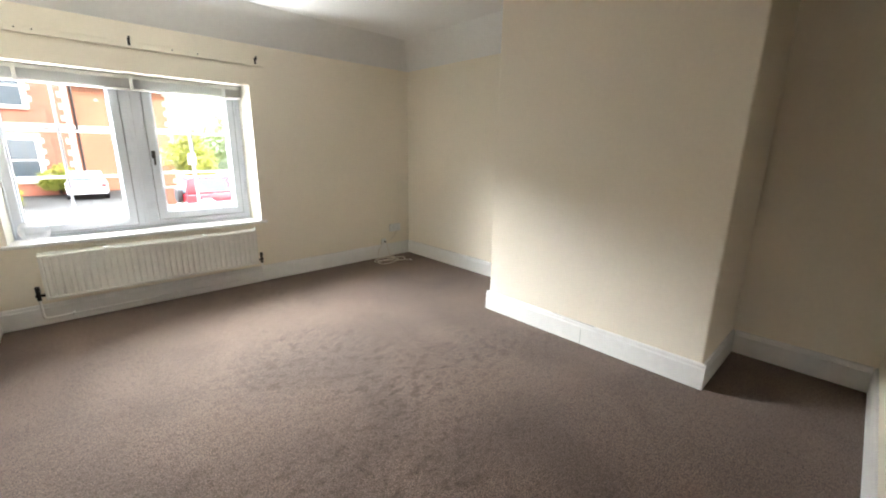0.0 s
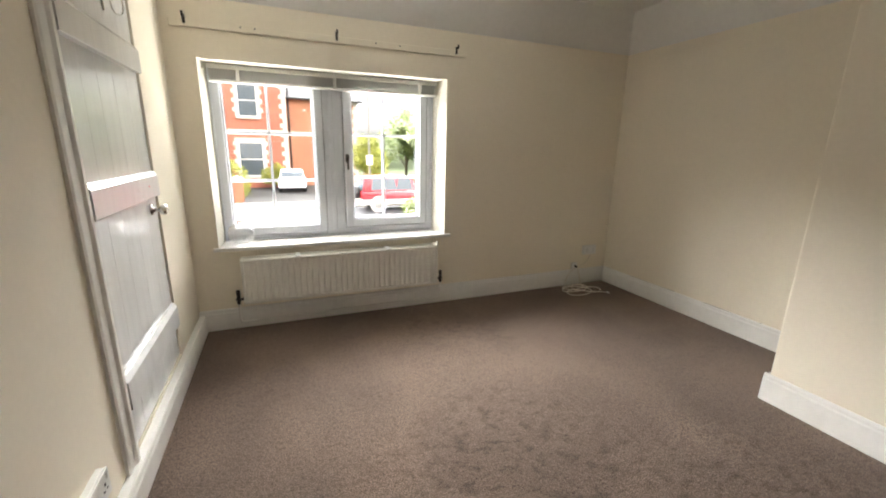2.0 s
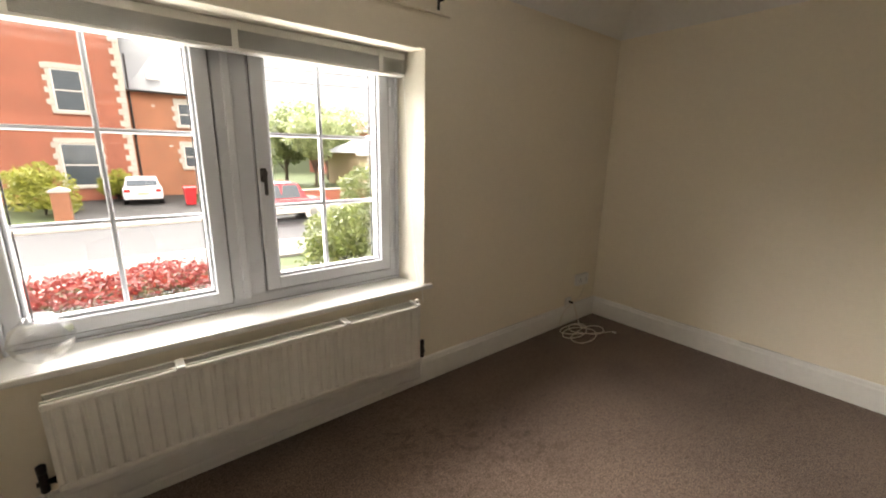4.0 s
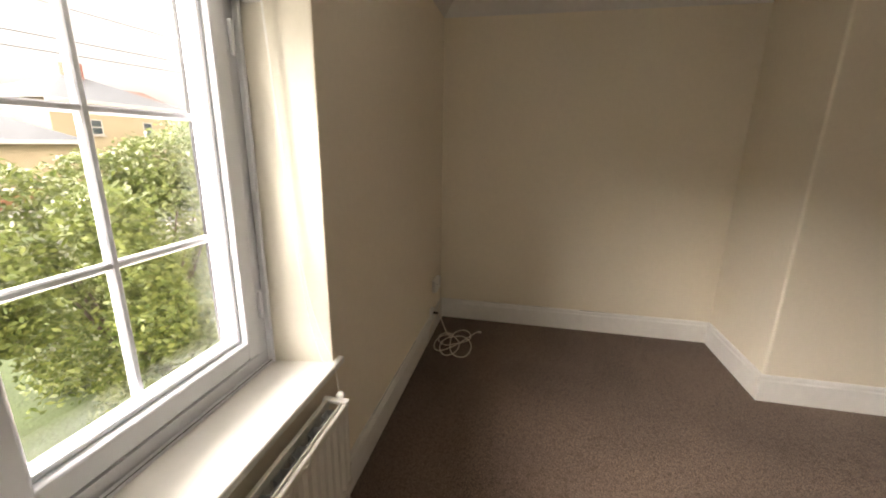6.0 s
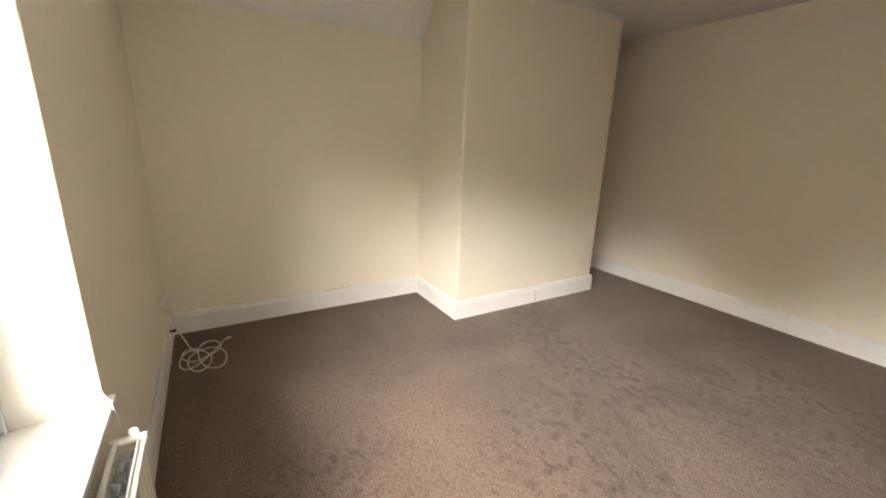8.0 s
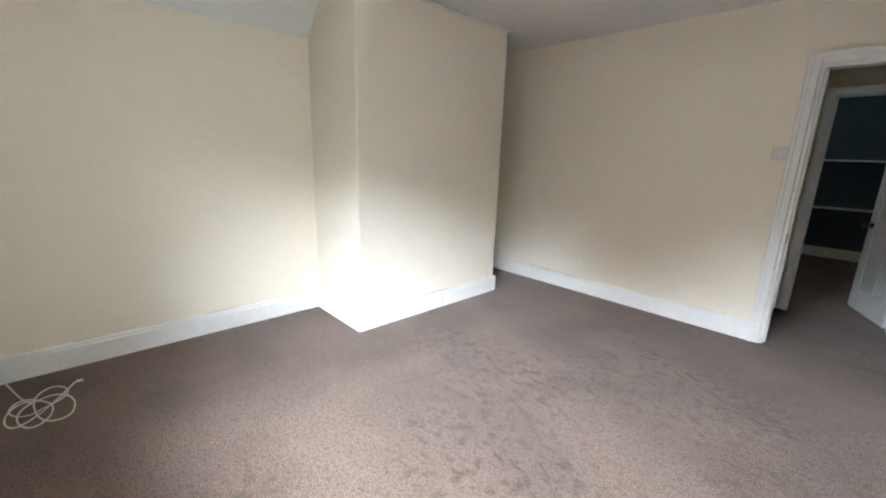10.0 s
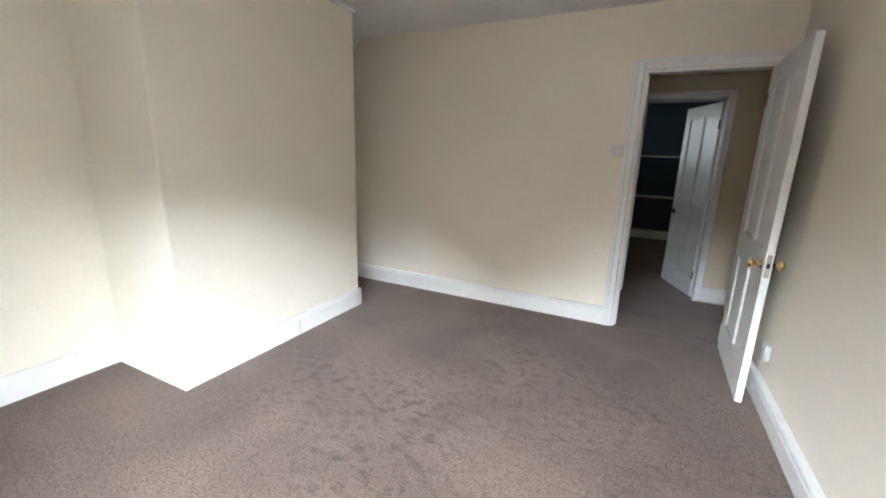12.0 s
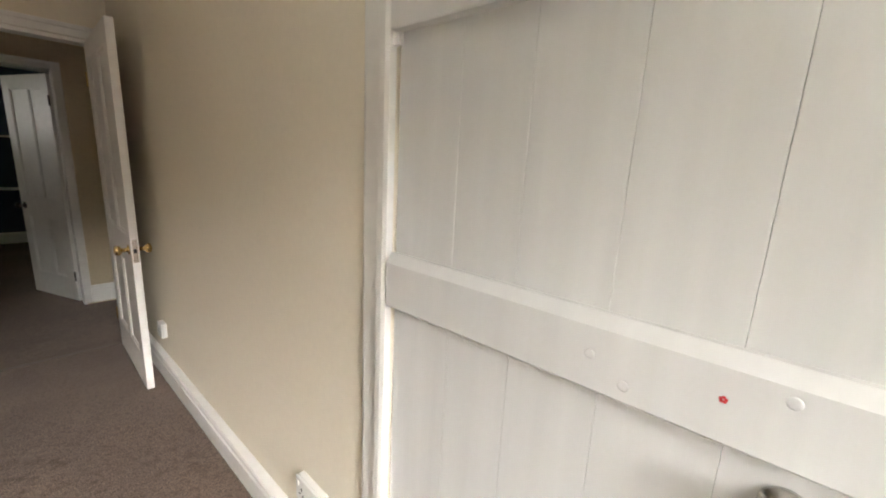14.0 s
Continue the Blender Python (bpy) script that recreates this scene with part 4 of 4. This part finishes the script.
def tree(label, x, y, height, spread, mat, seed, count=5000, size=0.2, name="tree", low=0.25):
    rng = random.Random(seed)
    t = thing(name, label, name, (0, 0, 0))
    part("trunk", tapered([(x, y, GZ - 0.05), (x + 0.1, y, GZ + height * 0.3), (x - 0.1, y + 0.1, GZ + height * 0.7)], 0.05 * height * 0.5, 0.02 * height * 0.5), BARK, t)
    lumps = []
    for k in range(9):
        a = rng.uniform(0, 6.283)
        d = spread * rng.uniform(0.1, 0.62)
        z = GZ + height * rng.uniform(low + 0.15, 0.86)
        c = (x + d * math.cos(a), y + d * math.sin(a), z)
        part("limb", tapered([(x, y, GZ + height * low * 0.6), ((x + c[0]) / 2, (y + c[1]) / 2, (z + GZ + height * low) / 2), c], 0.018 * height * 0.4, 0.01), BARK, t)
        s = spread * rng.uniform(0.38, 0.6)
        lumps.append((c, (s, s, s * 0.85), count // 9))
    leaf_part("crown", mat, t, lumps, seed, size)
    return t


def bush():
    t = thing("garden_bush", "large leafy yellow green garden shrub", "bush")
    rng = random.Random(11)
    for k in range(10):
        a = k * 0.66
        part("stem", tapered([(4.7 + 0.1 * math.cos(a), 8.3 + 0.1 * math.sin(a), GZ - 0.03), (4.7 + 0.6 * math.cos(a), 8.3 + 0.5 * math.sin(a), GZ + 1.2), (4.7 + 1.2 * math.cos(a), 8.3 + 0.9 * math.sin(a), GZ + 2.4)], 0.035, 0.008), BARK, t)
    lumps = [((4.7, 8.3, -0.5), (1.7, 1.4, 1.5), 12000)]
    for k in range(32):
        a, e = rng.uniform(0, 6.283), rng.uniform(-0.9, 1.2)
        c = (4.7 + 1.55 * math.cos(a) * math.cos(e), 8.3 + 1.3 * math.sin(a) * math.cos(e), -0.55 + 1.55 * math.sin(e))
        s = rng.uniform(0.4, 0.62)
        lumps.append((c, (s, s, s * 0.9), 2100))
    leaf_part("foliage", LEAF_BUSH, t, lumps, 12, 0.038)


bush()


def hedge():
    t = thing("red_hedge", "clipped hedge with bright red young shoots", "hedge")
    rng = random.Random(21)
    green, red = [], []
    for k in range(26):
        x = -5.5 + k * 0.30
        c = (x, 9.6 + rng.uniform(-0.2, 0.2), GZ + 0.62 + rng.uniform(-0.05, 0.05))
        green.append((c, (0.55, 0.75, 0.75), 950))
        red.append(((x, 9.6 + rng.uniform(-0.15, 0.15), GZ + 1.22 + rng.uniform(-0.07, 0.07)), (0.5, 0.72, 0.22), 480))
    for k in range(14):
        x = -5.2 + k * 0.56
        part("stem", tapered([(x, 9.6, GZ - 0.02), (x + 0.1, 9.5, GZ + 0.7), (x - 0.1, 9.6, GZ + 1.2)], 0.03, 0.008), BARK, t)
    leaf_part("green_leaves", LEAF_HEDGE_G, t, green, 22, 0.045)
    leaf_part("red_shoots", LEAF_HEDGE_R, t, red, 23, 0.042, "bright red young leaves")


hedge()
tree("round green garden tree beside the brick house", 6.5, 31.0, 4.2, 1.8, LEAF_YEL, 31, 5200, 0.13)
tree("tall broad green roadside tree", 13.5, 44, 7.4, 4.2, LEAF_TREE, 32, 7000, 0.2)
tree("tall broad green roadside tree", 19.5, 48, 8.0, 4.6, LEAF_TREE, 33, 7000, 0.22)
tree("pale blossoming green tree", 15.0, 40, 6.4, 3.2, LEAF_PALE, 34, 6000, 0.16)
tree("tall broad green roadside tree", 24, 56, 8.6, 5.0, LEAF_TREE, 35, 6000, 0.25)
tree("dark green trees beside the far road", 33, 31, 4.4, 4.0, LEAF_TREE, 36, 6000, 0.2)
tree("dark green trees beside the far road", 40, 27, 4.6, 4.4, LEAF_TREE, 37, 6000, 0.2)
tree("low yellow green shrub by the driveway", -2.6, 29.5, 2.4, 1.8, LEAF_YEL, 38, 4000, 0.1, "shrub", 0.1)
tree("low yellow green shrub by the driveway", 0.2, 34.0, 1.9, 1.1, LEAF_YEL, 39, 2500, 0.1, "shrub", 0.1)


# ---------------------------------------------------------------- walls, bins, posts, cars across the road
def brick_post(x, y):
    p = thing("gate_post", "red brick gate post with pale stone cap", "gate post", (x, y, GZ), group="gate posts")
    part("shaft", one(-0.3, 0.3, -0.3, 0.3, -0.02, 1.25, 0.01), BRICK2, p)
    part("cap", prism([(-0.36, 1.25), (0.36, 1.25), (0.36, 1.33), (0, 1.47), (-0.36, 1.33)], "y", -0.36, 0.36), STONE, p)


brick_post(4.05, 26.6)
brick_post(-1.7, 26.6)
w = thing("garden_wall", "weathered low red brick garden wall", "wall")
part("brickwork", one(4.4, 16, 26.5, 26.75, GZ - 0.02, GZ + 0.85), BRICK, w)
part("coping", one(4.36, 16.04, 26.45, 26.8, GZ + 0.85, GZ + 0.93, 0.02), STONE, w)
w = thing("boundary_wall", "grey rendered wall beside the far road", "wall")
part("panel", one(20, 48, 25.9, 26.1, GZ - 0.02, GZ + 1.3), RENDERW, w)


def wheelie_bin(x, y):
    b = thing("wheelie_bin", "bright red plastic wheelie bin by the gate", "bin", (x, y, GZ + 0.02))
    bm = bmesh.new()
    lo = [bm.verts.new(p) for p in ((-0.23, -0.27, 0.05), (0.23, -0.27, 0.05), (0.23, 0.22, 0.05), (-0.23, 0.22, 0.05))]
    hi = [bm.verts.new(p) for p in ((-0.29, -0.36, 0.98), (0.29, -0.36, 0.98), (0.29, 0.36, 0.98), (-0.29, 0.36, 0.98))]
    bm.faces.new(lo[::-1])
    bm.faces.new(hi)
    for i in range(4):
        bm.faces.new((lo[i], lo[(i + 1) % 4], hi[(i + 1) % 4], hi[i]))
    part("body", bm, BINR, b)
    part("lid", prism([(-0.41, 0.98), (0.38, 0.98), (0.40, 1.06), (0.1, 1.10), (-0.41, 1.02)], "x", -0.31, 0.31), BINR, b)
    for s in (-0.27, 0.23):
        part("wheel", lathe([(0.10, 0), (0.10, 0.04)], "x", 14, at=(s, 0.2, 0.10)), BLACK, b)


wheelie_bin(3.5, 29.6)


def car(name, label, at, rz, paint, length, width, height, suv=False, lower=None):
    """A car; local x runs from tail to nose, the origin is on the ground amid it."""
    c = thing(name, label, "car", at, rz)
    L, W = length / 2, width / 2
    if suv:
        side = [(-L, 0.45), (-L, 0.95), (-L + 0.06, 1.02), (L - 1.25, 1.06), (L - 0.1, 0.98), (L, 0.85), (L, 0.45)]
        top = [(-L + 0.05, 1.03), (-L + 0.16, height - 0.06), (-L + 0.3, height), (0.35, height), (0.55, height - 0.05), (1.0, 1.05)]
    else:
        side = [(-L, 0.35), (-L + 0.01, 0.75), (-L + 0.12, 0.98), (0.9, 0.98), (L - 0.25, 0.82), (L, 0.62), (L, 0.35)]
        top = [(-L + 0.14, 0.985), (-L + 0.5, height - 0.07), (-L + 0.8, height), (0.1, height), (0.35, height - 0.06), (1.15, 0.985)]
    bm = prism(side, "y", -W, W)
    bmesh.ops.bevel(bm, geom=list(bm.edges), offset=0.05, segments=2, affect="EDGES", profile=0.6)
    body = part("body", bm, paint, c, smooth=True)
    if lower:
        part("lower_band", prism([(-L - 0.02, 0.36), (-L - 0.02, 0.62), (L + 0.02, 0.62), (L + 0.02, 0.36)], "y", -W - 0.012, W + 0.012), lower, c, "white lower body band")
    bm = prism(top, "y", -W + 0.08, W - 0.08)
    for v in bm.verts:
        if v.co.z > 1.15:
            v.co.y *= 0.86
    bmesh.ops.bevel(bm, geom=list(bm.edges), offset=0.035, segments=2, affect="EDGES", profile=0.6)
    part("cabin", bm, paint, c, smooth=True)
    z0, z1 = 1.06, height - 0.12
    xr = -L + (0.14 if suv else 0.28)
    g = part("rear_window", one(-0.012, 0.012, -W + 0.22, W - 0.22, -(z1 - z0) / 2, (z1 - z0) / 2, 0.01), CARG, c)
    g.matrix_basis = pose(xr - (0.05 if suv else 0.0), 0, (z0 + z1) / 2, 0, 12 if suv else 40, 0)
    for s in (-1, 1):
        for a, e in ((-L + 0.45 if suv else -L + 0.75, -0.35), (-0.25, 0.5)):
            gl = part("side_window", prism([(a, z0), (e + 0.15, z0), (e, z1), (a + 0.08, z1)], "y", -0.012, 0.012), CARG, c)
            gl.matrix_basis = pose(0, s * (W - 0.125 + (0.03 if suv else 0.0)), 0.02, s * 9, 0, 0)
            gl.location.y += s * 0.17
        part("tail_light", one(-L - 0.015, -L + 0.08, s * (W - 0.2) - 0.14, s * (W - 0.2) + 0.14, 0.74, 0.9, 0.02), LIGHTR, c)
        part("headlight", one(L - 0.10, L + 0.012, s * (W - 0.28) - 0.15, s * (W - 0.28) + 0.15, 0.60, 0.75, 0.02), PLASTIC, c)
        for x in (-L + 0.8, L - 0.85):
            r = 0.36 if suv else 0.32
            wh = part("wheel", lathe([(r - 0.04, -0.11), (r, -0.08), (r, 0.08), (r - 0.04, 0.11)], "y", 22, at=(x, s * (W - 0.10), r)), BLACK, c)
            part("rim", lathe([(0.05, s * 0.12), (r * 0.6, s * 0.118), (r * 0.6, s * 0.09)], "y", 16, at=(x, s * (W - 0.10), r)), CHROME, wh)
            part("wheel_arch", lathe([(r + 0.07, -0.02), (r + 0.07, 0.02)], "y", 22, at=(x, s * (W - 0.005), r + 0.02)), lower or BLACK, c)
    part("bumper", one(-L - 0.06, -L + 0.1, -W + 0.03, W - 0.03, 0.32, 0.58, 0.04), lower or paint, c)
    part("number_plate", one(-L - 0.075, -L - 0.055, -0.26, 0.26, 0.60, 0.71), YELLOW, c)
    if suv:
        part("spare_wheel", lathe([(0.28, -L - 0.24), (0.34, -L - 0.21), (0.34, -L - 0.06), (0.28, -L - 0.02)], "x", 22, at=(0, 0, 0.92)), BLACK, c)
    return c


car("estate_car", "silver white estate car parked on the driveway", (1.45, 33.0, GZ + 0.02), 88, CARW, 4.4, 1.85, 1.56)
car("off_road_car", "red and white off road car parked at the kerb", (6.4, 22.1, GZ - 0.02), 2, CARR, 4.1, 1.75, 1.78, True, RENDERW)

lp = thing("lamp_post", "slim grey lamp post with small white sign", "lamp post", (5.55, 25.0, GZ + 0.08))
part("column", lathe([(0.09, 0), (0.09, 1.2), (0.055, 1.3), (0.045, 7.0)], "z", 12), PAVE, lp)
part("sign", one(-0.19, 0.19, -0.09, -0.07, 2.1, 2.65, 0.005), PLASTIC, lp)
part("lantern", one(-0.1, 0.1, -0.75, 0.05, 6.95, 7.08, 0.03), PAVE, lp)

for k, (a, c) in enumerate((((-10, 30, 8.2), (60, 24, 8.6)), ((5, 24.5, 5.2), (70, 26, 9.2)), ((5, 24.6, 4.6), (75, 30, 9.4)))):
    wire = thing("overhead_wire", "thin dark overhead cable across the street", "cable", group="overhead wires")
    mid = [(a[i] + (c[i] - a[i]) * f for i in range(3)) for f in (0.33, 0.66)]
    m1, m2 = [tuple(g) for g in mid]
    tube("cable", [a, (m1[0], m1[1], m1[2] - 0.8), (m2[0], m2[1], m2[2] - 0.8), c], 0.018, DARKM, wire)

dp = thing("drain_pipe", "cream painted rain pipe on the outside wall", "pipe", (1.93, 4.50, GZ))
part("downpipe", lathe([(0.05, 0.0), (0.05, 2.95), (0.058, 2.96), (0.058, 3.06), (0.05, 3.07), (0.05, 6.0)], "z", 16), PIPE, dp, smooth=True)
part("pipe_bracket", one(-0.075, 0.075, -0.141, 0.0, 3.4, 3.44), PIPE, dp)

# the house's own walls and roof outside the room
bm = one(-6, -0.15, 4.1, YO - 0.002, GZ, 2.7)
box(bm, XE + 0.15, 8, 4.1, YO - 0.002, GZ, 2.7)
box(bm, -0.15, XE + 0.15, 4.1, YO - 0.002, GZ, -0.4)
struct("wall_outer", bm, RENDERW, "pale outside wall of the house", "wall")
struct("roof_cover", one(-6, 8, -5, YO + 0.25, 2.72, 2.85), SLATE, "slate roof over the room", "roof")
